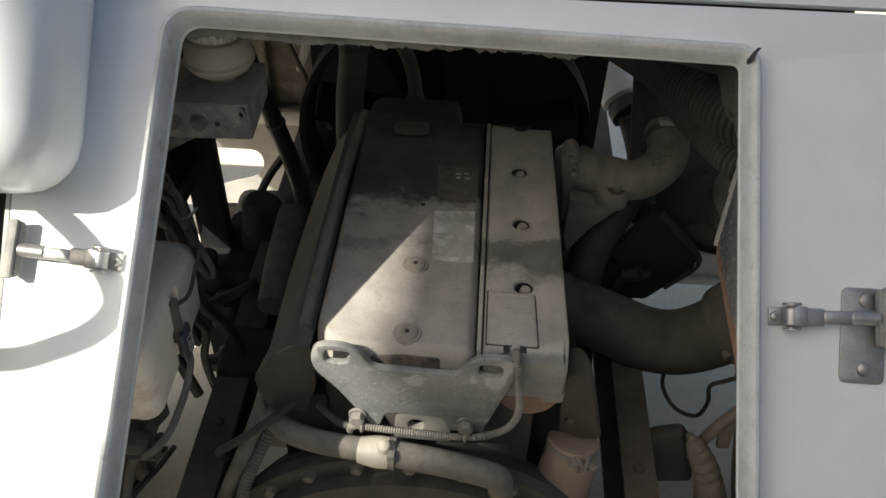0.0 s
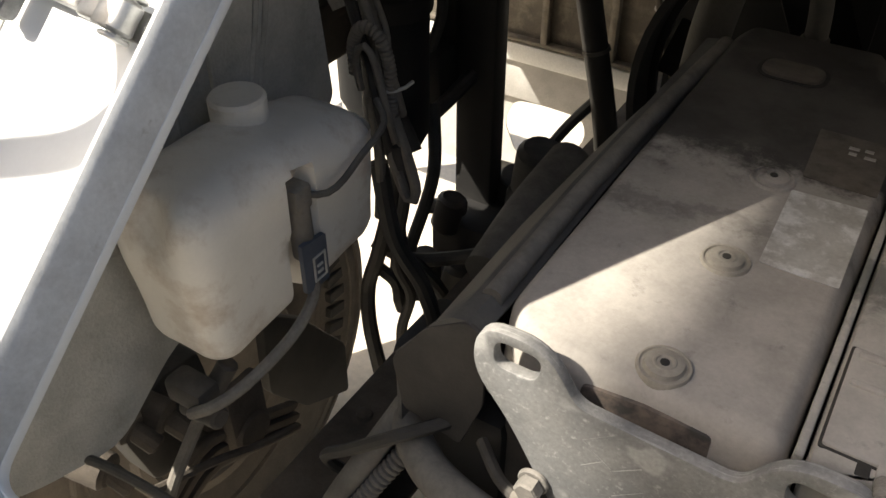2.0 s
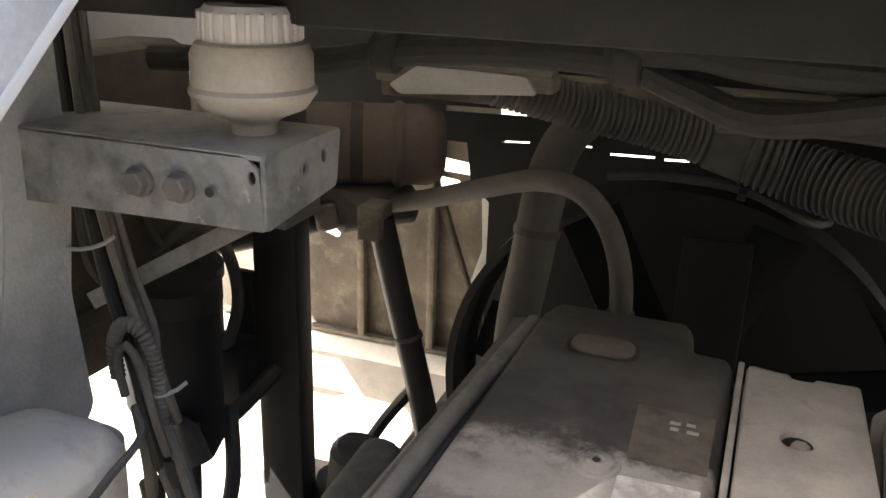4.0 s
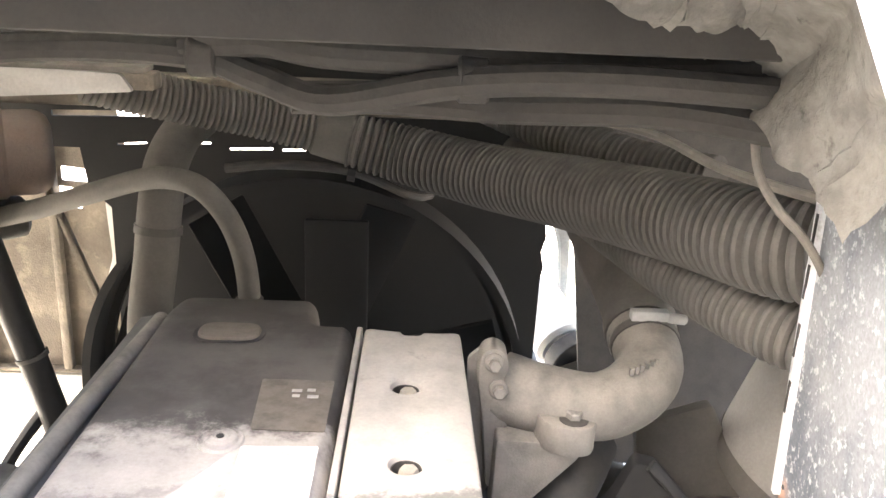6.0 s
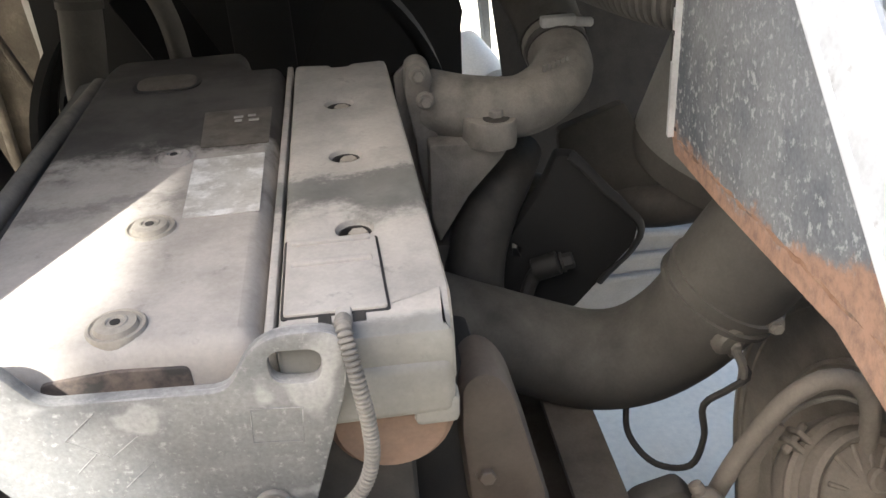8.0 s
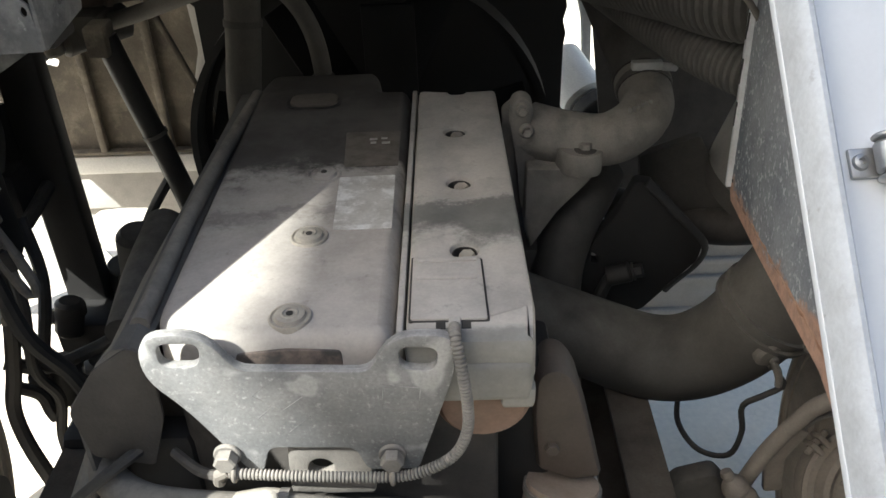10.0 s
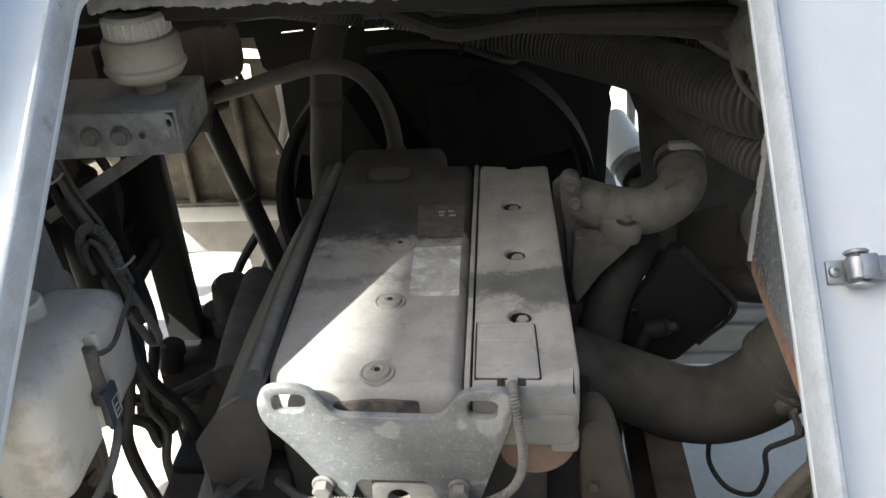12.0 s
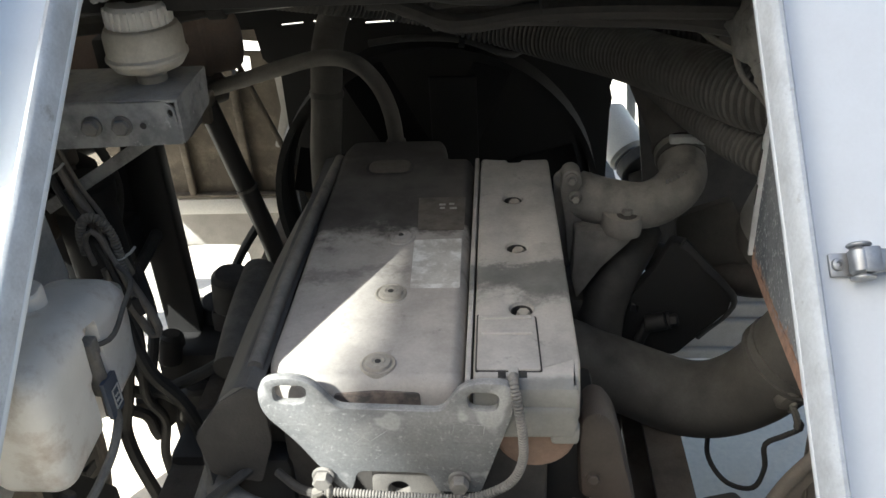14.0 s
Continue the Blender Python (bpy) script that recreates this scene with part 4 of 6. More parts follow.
part("boss", plate(rounded(lug, 0.012, 4), 0.042, Matrix.Translation((0, 0, 1.048)), [], 0.004), M_CAST, cast)
part("boss_washer", lathe([(0, 0), (0.019, 0), (0.019, 0.0025), (0.013, 0.0035), (0, 0.0035)], Matrix.Translation((0.372, 1.772, 1.0465)), 22), M_DARK, cast, "dark ring round the boss bolt")
part("boss_bolt", hexbolt((0.372, 1.772, 1.049), (0, 0, 1), 0.0105, 0.009, False), M_CAST, cast, "bolt sunk in the boss")
part("gusset", plate(rounded([(0.275, 1.015), (0.396, 1.010), (0.380, 0.985), (0.330, 0.93), (0.283, 0.855), (0.272, 0.90)], 0.006, 3), 0.05, Matrix.Translation((0, 1.772, 0)) @ UP, [], 0.004), M_CAST, cast, "triangular cast gusset")
for k in range(6):
    part("raised_mark", box((0.445 + 0.008 * k, 1.800 + 0.006 * k, 1.098), (0.450 + 0.008 * k, 1.806 + 0.006 * k, 1.108)), M_CAST, cast)
hc = thing("hose_clamp", (0.51, 1.99, 1.08), "pale steel hose clamp with a tangent screw", "clamp")
part("band", tube([(0.4968, 1.936, 1.086), (0.4970, 1.952, 1.091)], 0.0515, 24, 0.006), M_CAST, hc)
part("screw", cyl((0.520, 1.918, 1.132), (0.549, 1.918, 1.129), 0.0075, None, 12), M_CREAMBAR, hc)
part("housing", box((0.468, 1.910, 1.127), (0.522, 1.928, 1.143), 0.003), M_CREAMBAR, hc, "pale screw housing")
rh = thing("rubber_boot", (0.47, 2.05, 1.10), "black rubber boot from the cast elbow to the hood", "hose")
part("sleeve", tube([(0.497, 1.925, 1.083), (0.498, 1.995, 1.108), (0.486, 2.06, 1.150), (0.460, 2.14, 1.215), (0.42, 2.22, 1.29)], [0.0495, 0.054, 0.060, 0.062, 0.062], 22), M_DUCT, rh)
part("cuff", tube([(0.4972, 1.953, 1.092), (0.4978, 1.975, 1.100)], 0.0545, 24, 0.006), M_DUCT, rh)
sp = thing("steel_pipe_stub", (0.48, 2.58, 0.72), "pale steel pipe stub with a dark ring", "pipe")
# white coat stands in for sunlight on the steel stub
part("stub", cyl((0.495, 2.53, 0.80), (0.43, 2.66, 0.87), 0.062, None, 28, 0.010), M_SILL, sp)
part("tail", tube([(0.52, 2.50, 0.78), (0.56, 2.45, 0.68), (0.60, 2.44, 0.51)], 0.045, 14), M_DARK, sp)
part("ring", cyl((0.522, 2.495, 0.78), (0.507, 2.526, 0.794), 0.064, None, 24), M_BLACK, sp)

mf = thing("mesh_flap", (0.49, 2.7, 0.60), "pale grey mesh flap hanging beside the bulkhead", "flap")
part("cloth", roughen(plate([(0.462, 1.16), (0.500, 1.16), (0.520, 0.98), (0.535, 0.60), (0.515, 0.60), (0.496, 0.95), (0.476, 1.04)], 0.003, Matrix.Translation((0, 2.70, 0)) @ UP), 0.006, 20), M_WALL, mf)
part("hem", tube([(0.462, 2.698, 1.16), (0.476, 2.697, 1.04), (0.496, 2.697, 0.95), (0.515, 2.697, 0.60)], 0.004, 8), M_WALL, mf)
ex = thing("exhaust_downpipe", (0.33, 1.7, 0.7), "dark dusty downpipe under the cast elbow", "pipe")
part("pipe", tube([(0.43, 1.91, 0.935), (0.405, 1.87, 0.918), (0.370, 1.83, 0.880), (0.342, 1.795, 0.83), (0.330, 1.77, 0.77), (0.330, 1.75, 0.70)], [0.040, 0.044, 0.046, 0.047, 0.048, 0.049], 24), M_BLACK, ex)
part("flange", lathe([(0.04, 0), (0.060, 0.0), (0.063, 0.004), (0.063, 0.016), (0.059, 0.020), (0.04, 0.020)], along((0.330, 1.758, 0.735), (0.330, 1.748, 0.68)), 28), M_BLACK, ex)
part("lower_pipe", tube([(0.330, 1.752, 0.715), (0.335, 1.74, 0.62), (0.345, 1.73, 0.45)], 0.046, 20), M_BLACK, ex)
elbow = thing("air_duct_elbow", (0.5, 1.58, 0.6), "large dusty plastic air duct elbow", "duct")
part("duct", tube([(0.25, 1.72, 0.77), (0.33, 1.705, 0.735), (0.41, 1.695, 0.700), (0.49, 1.68, 0.676), (0.56, 1.665, 0.686), (0.620, 1.645, 0.738), (0.660, 1.62, 0.815), (0.70, 1.605, 0.895), (0.75, 1.60, 0.97)], [0.066, 0.071, 0.075, 0.077, 0.078, 0.079, 0.080, 0.081, 0.082], 32), M_DUCT, elbow)
cuff = part("cuff", tube([(0.652, 1.625, 0.800), (0.658, 1.621, 0.812), (0.700, 1.605, 0.895), (0.750, 1.600, 0.970)], [0.082, 0.0865, 0.0870, 0.0875], 32), M_DUCT, elbow, "dusty sleeve over the duct's end")
for k in (0.0, 0.022):
    part("band", tube([(0.6575 + 0.48 * k, 1.6215 - 0.20 * k, 0.811 + 0.86 * k), (0.6605 + 0.48 * k, 1.620 - 0.20 * k, 0.8175 + 0.86 * k)], 0.0905, 32, 0.004), M_DUCT, cuff)
part("lug", roughen(join(box((0.690, 1.538, 0.793), (0.722, 1.560, 0.815), 0.006), hexbolt((0.706, 1.537, 0.806), (0, -1, 0.2), 0.008, 0.008)), 0.002, 40), M_HOSE, cuff)
part("bracket_tab", roughen(join(cyl((0.645, 1.575, 0.792), (0.652, 1.540, 0.784), 0.026, None, 18, 0.005), hexbolt((0.657, 1.548, 0.778), (0, -1, -0.3), 0.009, 0.009), box((0.652, 1.545, 0.752), (0.661, 1.560, 0.79), 0.002), tube([(0.654, 1.545, 0.778), (0.666, 1.536, 0.750), (0.670, 1.536, 0.728)], 0.007, 8)), 0.002, 40), M_HOSE, elbow)
can = thing("air_cleaner", (0.72, 1.75, 0.8), "large smooth grey air cleaner canister", "air cleaner")
CAN = along((0.771, 1.905, 0.850), (0.907, 1.850, 1.311))
part("drum", lathe([(0, 0), (0.110, 0.0), (0.140, 0.006), (0.156, 0.020), (0.164, 0.045), (0.165, 0.060), (0.165, 0.235), (0.169, 0.240), (0.169, 0.252), (0.165, 0.257), (0.165, 0.44), (0.150, 0.46), (0, 0.46)], CAN, 48), M_CAN, can)
part("lower_ring", lathe([(0.120, 0.004), (0.150, 0.010), (0.1615, 0.030), (0.1655, 0.050), (0.1665, 0.050), (0.1625, 0.028), (0.152, 0.006), (0.120, 0.0)], CAN, 48), M_RISER, can, "darker grey lower rim")
br = thing("air_cleaner_bracket", (0.6, 1.9, 0.7), "dark folded steel bracket under the air cleaner", "bracket")
part("plate", plate(rounded([(0.50, 0.95), (0.61, 0.99), (0.68, 0.85), (0.665, 0.80), (0.56, 0.80), (0.515, 0.83)], 0.01, 3), 0.02, Matrix.Translation((0, 1.93, 0)) @ UP), M_RISER, br)
# leg widened and blackened to cover the bright gap beside it
part("leg", roughen(plate(rounded([(0.468, 0.968), (0.500, 0.962), (0.602, 0.842), (0.597, 0.80), (0.50, 0.69), (0.372, 0.69), (0.372, 0.80), (0.400, 0.842), (0.445, 0.915)], 0.008, 3), 0.03, Matrix.Translation((0, 1.80, 0)) @ UP, [[(0.399, 0.822), (0.397, 0.800), (0.409, 0.796), (0.411, 0.812)]], 0.003), 0.004, 16), M_FAN, br)
part("leg_flange", roughen(tube([(0.488, 1.800, 0.966), (0.545, 1.797, 0.905), (0.600, 1.795, 0.840), (0.590, 1.795, 0.795), (0.540, 1.795, 0.738)], 0.009, 10, flat=0.5), 0.003, 25), M_POST, br)
part("fitting", roughen(join(cyl((0.430, 1.795, 0.775), (0.470, 1.785, 0.790), 0.020, None, 14), hexbolt((0.474, 1.784, 0.791), (1, -0.2, 0.3), 0.014, 0.016), tube([(0.435, 1.79, 0.775), (0.415, 1.78, 0.74), (0.420, 1.78, 0.68)], 0.012, 10)), 0.003, 30), M_POST, br)
part("lower_arc", tube([(0.47, 2.02, 0.80), (0.56, 1.97, 0.795), (0.64, 1.92, 0.80), (0.70, 1.88, 0.82), (0.78, 1.82, 0.87)], 0.036, 18), M_DARK, br)
fs = thing("far_sill", (0.8, 2.3, 0.27), "pale dusty ribbed sill panel under the air cleaner", "sill")
part("panel", roughen(box((0.52, 2.30, 0.27), (1.10, 2.325, 0.535), 0.006), 0.004, 7), M_FARSILL, fs)
for z in (0.30, 0.40, 0.455):
    part("rib", box((0.52, 2.285, z), (1.10, 2.302, z + 0.018), 0.006), M_FARSILL, fs)
part("top_lip", tube([(0.52, 2.29, 0.54), (0.75, 2.28, 0.535), (0.95, 2.285, 0.52), (1.10, 2.29, 0.51)], 0.012, 10), M_FARSILL, fs)

# big corrugated hoses
bh = thing("corrugated_intake_hose", (0.3, 2.0, 1.2), "thick dusty corrugated air hose crossing the bay", "hose")
part("hose", tube([(0.72, 1.59, 1.350), (0.61, 1.60, 1.340), (0.545, 1.65, 1.330), (0.483, 1.774, 1.318), (0.38, 1.98, 1.292), (0.27, 2.13, 1.275), (0.15, 2.21, 1.285), (0.05, 2.222, 1.305)], [0.052, 0.052, 0.051, 0.050, 0.049, 0.048, 0.046, 0.042], 26, 0.012, 0.0125, 0.0048), M_CORR, bh)
part("cuff", tube([(0.06, 2.222, 1.303), (-0.01, 2.21, 1.32)], [0.043, 0.037], 20), M_RISER, bh)
part("thin_hose", tube([(0.0, 2.212, 1.318), (-0.10, 2.19, 1.345), (-0.20, 2.15, 1.37), (-0.33, 2.08, 1.41)], 0.033, 20, 0.012, 0.010, 0.003), M_RISER, bh)
sh = thing("corrugated_hose", (0.5, 1.9, 1.2), "thinner corrugated hose below the thick one", "hose")
part("hose", tube([(0.70, 1.60, 1.220), (0.580, 1.635, 1.230), (0.502, 1.79, 1.236), (0.450, 1.95, 1.243), (0.39, 2.15, 1.252)], 0.036, 22, 0.012, 0.0105, 0.003), M_CORR, sh)
part("cuff", tube([(0.397, 2.13, 1.251), (0.375, 2.22, 1.255), (0.35, 2.38, 1.26)], 0.037, 20), M_BLACK, sh)
th = thing("rear_corrugated_hose", (0.4, 2.1, 1.3), "dark corrugated hose behind the thick one", "hose")
part("hose", tube([(0.30, 2.20, 1.37), (0.40, 2.10, 1.345), (0.47, 2.02, 1.33), (0.56, 1.92, 1.33)], 0.034, 20, 0.012, 0.011, 0.003), M_RISER, th)
part("cuff", tube([(0.31, 2.19, 1.368), (0.24, 2.26, 1.385), (0.18, 2.36, 1.40)], 0.036, 18), M_RISER, th)
rod = thing("bonnet_cable", (0.6, 1.5, 1.25), "grey bonnet release cable with a bent stay", "cable")
part("rod", tube([(0.36, 1.95, 1.41), (0.45, 1.85, 1.405), (0.50, 1.70, 1.395), (0.60, 1.55, 1.39)], 0.006, 8), M_HOSE, rod)
part("cable", tube([(0.485, 1.62, 1.46), (0.488, 1.60, 1.42), (0.495, 1.56, 1.395), (0.520, 1.55, 1.37), (0.548, 1.56, 1.335), (0.562, 1.57, 1.31)], 0.0045, 10), M_HOSE, rod)

# rusty painted side sheet in the right corner of the hatch
SIDE = Matrix(((0.09, 0, 1, 0.55), (1, 0, 0, 1.555), (0, 1, 0, 1.093), (0, 0, 0, 1)))
ss = thing("side_sheet", (0.53, 1.35, 1.05), "peeling blue-grey side sheet with rusty lower edge", "panel")
sheet_pts = [(0.0, 0.0), (0.022, 0.315), (-0.13, 0.43), (-0.22, 0.38), (-0.58, 0.02), (-0.34, 0.043)]
part("sheet", roughen(plate(rounded(sheet_pts, 0.006, 3), 0.004, SIDE), 0.002, 9), rusted(M_SHEET), ss)
edge_line = ((0.0, 0.0), (-0.17, 0.02), (-0.34, 0.043), (-0.50, 0.063))
part("lower_flange", roughen(plate([(0.004, -0.002), (-0.17, 0.018), (-0.34, 0.041), (-0.52, 0.064), (-0.52, 0.044), (-0.34, 0.020), (-0.17, -0.002), (-0.01, -0.018)], 0.003, SIDE @ Matrix.Translation((0, 0, -0.001))), 0.001, 25), M_SHEET, ss, "dark folded flange under the rusty edge")
part("rusty_edge", roughen(tube([SIDE @ Vector((*p, -0.002)) for p in edge_line], 0.0030, 8, 0.008), 0.0025, 60), M_ORANGE, ss, "orange rusted lower edge")
part("flange", roughen(plate([(-0.004, 0.0), (0.004, 0.0), (0.026, 0.315), (0.018, 0.315)], 0.008, SIDE @ Matrix.Translation((0, 0, -0.0035))), 0.0008, 30), M_RIM, ss)
for z0 in (0.09, 0.15, 0.21, 0.26):
    part("flange_slot", box((-0.001, z0, -0.0128), (0.003, z0 + 0.035, -0.0112), 0.0, SIDE @ Matrix.Translation((0.012 * z0 / 0.2, 0, 0))), M_BLACK, ss)

part("edge_hole", cyl(SIDE @ Vector((-0.008, 0.012, -0.0052)), SIDE @ Vector((-0.008, 0.012, -0.0040)), 0.0028, None, 10, 0.0), M_BLACK, ss)

# ---- top: beam, cables ----
beam = solo("cross_beam", roughen(join(box((-0.60, 1.53, 1.53), (0.62, 1.60, 1.605), 0.006), box((-0.60, 1.46, 1.60), (0.62, 1.60, 1.607), 0.002)), 0.0015, 5), M_TOPSTEEL, "dusty brown cross beam behind the upper edge", "beam", kind="structure")
cb = thing("cable_bundle", (0.0, 1.65, 1.46), "taped cable bundle under the cross beam", "cable")
part("main_loom", tube([(-0.60, 1.66, 1.47), (-0.42, 1.70, 1.475), (-0.316, 1.70, 1.49), (-0.2, 1.70, 1.50), (-0.073, 1.70, 1.497), (0.0, 1.68, 1.478), (0.073, 1.65, 1.463), (0.195, 1.60, 1.492), (0.322, 1.56, 1.505), (0.50, 1.55, 1.50)], 0.015, 10), M_LOOM, cb)
part("upper_loom", tube([(-0.08, 1.70, 1.505), (0.0, 1.68, 1.515), (0.068, 1.65, 1.51), (0.2, 1.62, 1.51), (0.334, 1.60, 1.51), (0.5, 1.57, 1.52)], 0.016, 10), M_LOOM, cb)
part("lower_loom", tube([(0.03, 1.68, 1.46), (0.12, 1.70, 1.46), (0.25, 1.70, 1.455), (0.40, 1.62, 1.47), (0.52, 1.58, 1.46)], 0.017, 10), M_LOOM, cb)
for x, y, z in ((-0.06, 1.695, 1.497), (0.21, 1.605, 1.495), (-0.32, 1.70, 1.49)):
    part("tape", cyl((x - 0.015, y, z), (x + 0.015, y, z), 0.022, None, 12), M_LOOM, cb)
br2 = thing("body_brace", (-0.32, 1.95, 1.41), "pale dusty folded brace above the rusty can", "brace")
part("web", roughen(plate(rounded([(-0.437, 1.412), (-0.42, 1.400), (-0.221, 1.414), (-0.236, 1.437), (-0.336, 1.440), (-0.388, 1.444)], 0.005, 3), 0.010, Matrix.Translation((0, 1.96, 0)) @ UP), 0.002, 12), M_FARSILL, br2)
part("lip", roughen(box((-0.46, 1.955, 1.440), (-0.20, 1.99, 1.447), 0.002), 0.002, 14), M_HOSE, br2)

# ---- rear of the bay: fan, shroud, pipes ----
fan = thing("fan_shroud", (-0.03, 2.25, 0.45), "black fan shroud ring against the bulkhead", "fan shroud")
part("ring", lathe([(0.37, 0), (0.40, 0.0), (0.40, 0.09), (0.385, 0.09), (0.385, 0.015), (0.37, 0.015)], Matrix.Translation((-0.03, 2.30, 0.84)) @ pose(0, 0, 0, 90, 0, 0), 64), M_FAN, fan)
part("hub", cyl((-0.03, 2.24, 0.84), (-0.03, 2.33, 0.84), 0.09, None, 28), M_FAN, fan)
for k in range(7):
    a = 2 * math.pi * k / 7 + 0.25
    part("blade", box((0.07, -0.055, -0.004), (0.36, 0.055, 0.004), 0.003, Matrix.Translation((-0.03, 2.28, 0.84)) @ pose(0, 0, 0, 90, 0, 0) @ Matrix.Rotation(a, 4, "Z") @ Matrix.Rotation(0.5, 4, "X")), M_FAN, fan)
part("stay", box((-0.03, 2.22, 0.84), (0.08, 2.235, 1.165), 0.004), M_FAN, fan, "flat dark stay in front of the fan")
ah = thing("breather_hose", (-0.2, 1.95, 1.12), "grey breather hose arching over the rear of the cover", "hose")
part("hose", tube([(-0.58, 2.24, 1.137), (-0.468, 2.215, 1.172), (-0.36, 2.17, 1.215), (-0.252, 2.11, 1.257), (-0.174, 2.06, 1.264), (-0.131, 2.06, 1.224), (-0.105, 2.06, 1.164), (-0.095, 2.06, 1.091), (-0.095, 2.06, 0.98)], 0.0175), M_RISER, ah)
part("collar", cyl((-0.095, 2.06, 1.06), (-0.095, 2.06, 1.085), 0.022, None, 20), M_RISER, ah)
vp = thing("coolant_riser", (-0.26, 2.03, 0.85), "grey upright coolant pipe behind the cover", "pipe")
part("pipe", tube([(-0.24, 2.38, 1.30), (-0.243, 2.26, 1.295), (-0.245, 2.17, 1.26), (-0.248, 2.135, 1.20), (-0.255, 2.12, 1.12), (-0.265, 2.10, 1.02), (-0.27, 2.08, 0.85)], 0.035, 20), M_RISER, vp)
part("clamp", tube([(-0.250, 2.130, 1.175), (-0.251, 2.128, 1.162)], 0.038, 20, 0.006), M_DARK, vp)
rr = thing("rear_hose_rail", (0.05, 2.21, 1.2), "thin grey hose along the shroud top", "hose")
part("hose", tube([(-0.16, 2.22, 1.25), (-0.07, 2.21, 1.262), (0.05, 2.21, 1.255), (0.150, 2.22, 1.215), (0.185, 2.30, 1.195)], 0.008, 10), M_BLACK, rr)
part("clip", tube([(0.045, 2.21, 1.2555), (0.058, 2.21, 1.2535)], 0.017, 10, 0.006), M_FAN, rr)

# ---- reservoir on its bracket ----
rb = thing("reservoir_bracket", (-0.4, 1.5, 1.35), "scuffed grey steel box bracket with bolts", "bracket")
BR = Matrix.Translation((-0.322, 1.452, 1.36)) @ pose(0, 0, 0, 0, 0, 0)
part("face", plate(rounded([(-0.36, -0.008), (0.0, 0.0), (-0.005, 0.056), (-0.02, 0.068), (-0.36, 0.068)], 0.004, 3), 0.005, BR @ UP, [[(-0.012 + 0.004 * math.cos(k * math.pi / 5), 0.048 + 0.006 * math.sin(k * math.pi / 5)) for k in range(10)]], 0.001), M_ZINC, rb)
part("top", box((-0.36, 0.0, 0.064), (0.0, 0.14, 0.069), 0.0015, BR), M_ZINC, rb)
part("side", plate(rounded([(0.0, 0.0), (0.13, 0.012), (0.14, 0.069), (0.0, 0.069)], 0.006, 3), 0.005, BR @ Matrix(((0, 0, 1, 0.002), (1, 0, 0, 0), (0, 1, 0, 0), (0, 0, 0, 1))), [[(a + 0.005 * math.cos(k * math.pi / 5), b + 0.007 * math.sin(k * math.pi / 5)) for k in range(10)] for a, b in ((0.07, 0.042), (0.105, 0.048))], 0.001), M_ZINC, rb)
for x in (-0.13, -0.085):
    part("bolt", hexbolt((x - 0.322, 1.449, 1.392), (0, -1, 0), 0.012, 0.010), M_CAST, rb)
part("small_hole", cyl((-0.375, 1.4465, 1.392), (-0.375, 1.4475, 1.392), 0.005, None, 10, 0.0003), M_BLACK, rb)
part("beam", box((-0.95, 1.50, 1.345), (-0.33, 1.57, 1.42), 0.006), M_DARK, rb)
rs = thing("fluid_reservoir", (-0.382, 1.535, 1.425), "cream plastic fluid reservoir with a ribbed white cap", "reservoir")
part("body", lathe([(0, 0), (0.022, 0), (0.022, 0.014), (0.030, 0.020), (0.050, 0.028), (0.057, 0.038), (0.060, 0.042), (0.060, 0.046), (0.057, 0.050), (0.057, 0.078), (0.052, 0.088), (0.046, 0.090), (0, 0.090)], Matrix.Translation((-0.382, 1.535, 1.425)), 40), M_RESV, rs)
cap_bm = lathe([(0, 0), (0.045, 0), (0.045, 0.028), (0.041, 0.034), (0.015, 0.035), (0.012, 0.032), (0, 0.032)], Matrix.Translation((-0.382, 1.535, 1.513)), 40)
cap_p = part("cap", cap_bm, M_TANK, rs, "ribbed white screw cap")
for k in range(24):
    a = 2 * math.pi * k / 24
    part("rib", box((0.0435, -0.0026, 0.003), (0.0485, 0.0026, 0.029), 0.001, Matrix.Translation((-0.382, 1.535, 1.513)) @ Matrix.Rotation(a, 4, "Z"), 1), M_TANK, cap_p)
rc = thing("rusty_can", (-0.65, 2.21, 1.12), "brown rusted steel can behind the reservoir", "can")
CAN = along((-0.907, 2.105, 1.252), (-0.480, 2.306, 1.248))
part("drum", lathe([(0, 0), (0.066, 0), (0.074, 0.006), (0.074, 0.375), (0.079, 0.381), (0.079, 0.391), (0.074, 0.398), (0.074, 0.440), (0.070, 0.455), (0.061, 0.466), (0.045, 0.472), (0, 0.474)], CAN, 44), M_RUSTCAN, rc)
part("strap", lathe([(0.0745, 0.30), (0.0768, 0.30), (0.0768, 0.322), (0.0745, 0.322)], CAN, 44), M_DARK, rc)
part("saddle", roughen(join(box((-0.68, 2.17, 1.125), (-0.55, 2.29, 1.180), 0.016), cyl((-0.64, 2.17, 1.135), (-0.54, 2.30, 1.130), 0.038, None, 18, 0.010), tube([(-0.74, 2.18, 1.15), (-0.63, 2.27, 1.125), (-0.55, 2.30, 1.13)], 0.032)), 0.006, 20), M_RISER, rc, "dusty clamp saddle under the can")
part("stop_peg", cyl((-0.648, 2.145, 1.155), (-0.635, 2.14, 1.110), 0.020, None, 16, 0.005), M_HOSE, rc)
part("saddle_bolt", hexbolt((-0.58, 2.245, 1.175), (0.3, -0.8, 0.4), 0.012, 0.016), M_HOSE, rc)
part("clip", roughen(box((-0.592, 2.232, 1.120), (-0.560, 2.252, 1.208), 0.005), 0.003, 30), M_HOSE, rc)
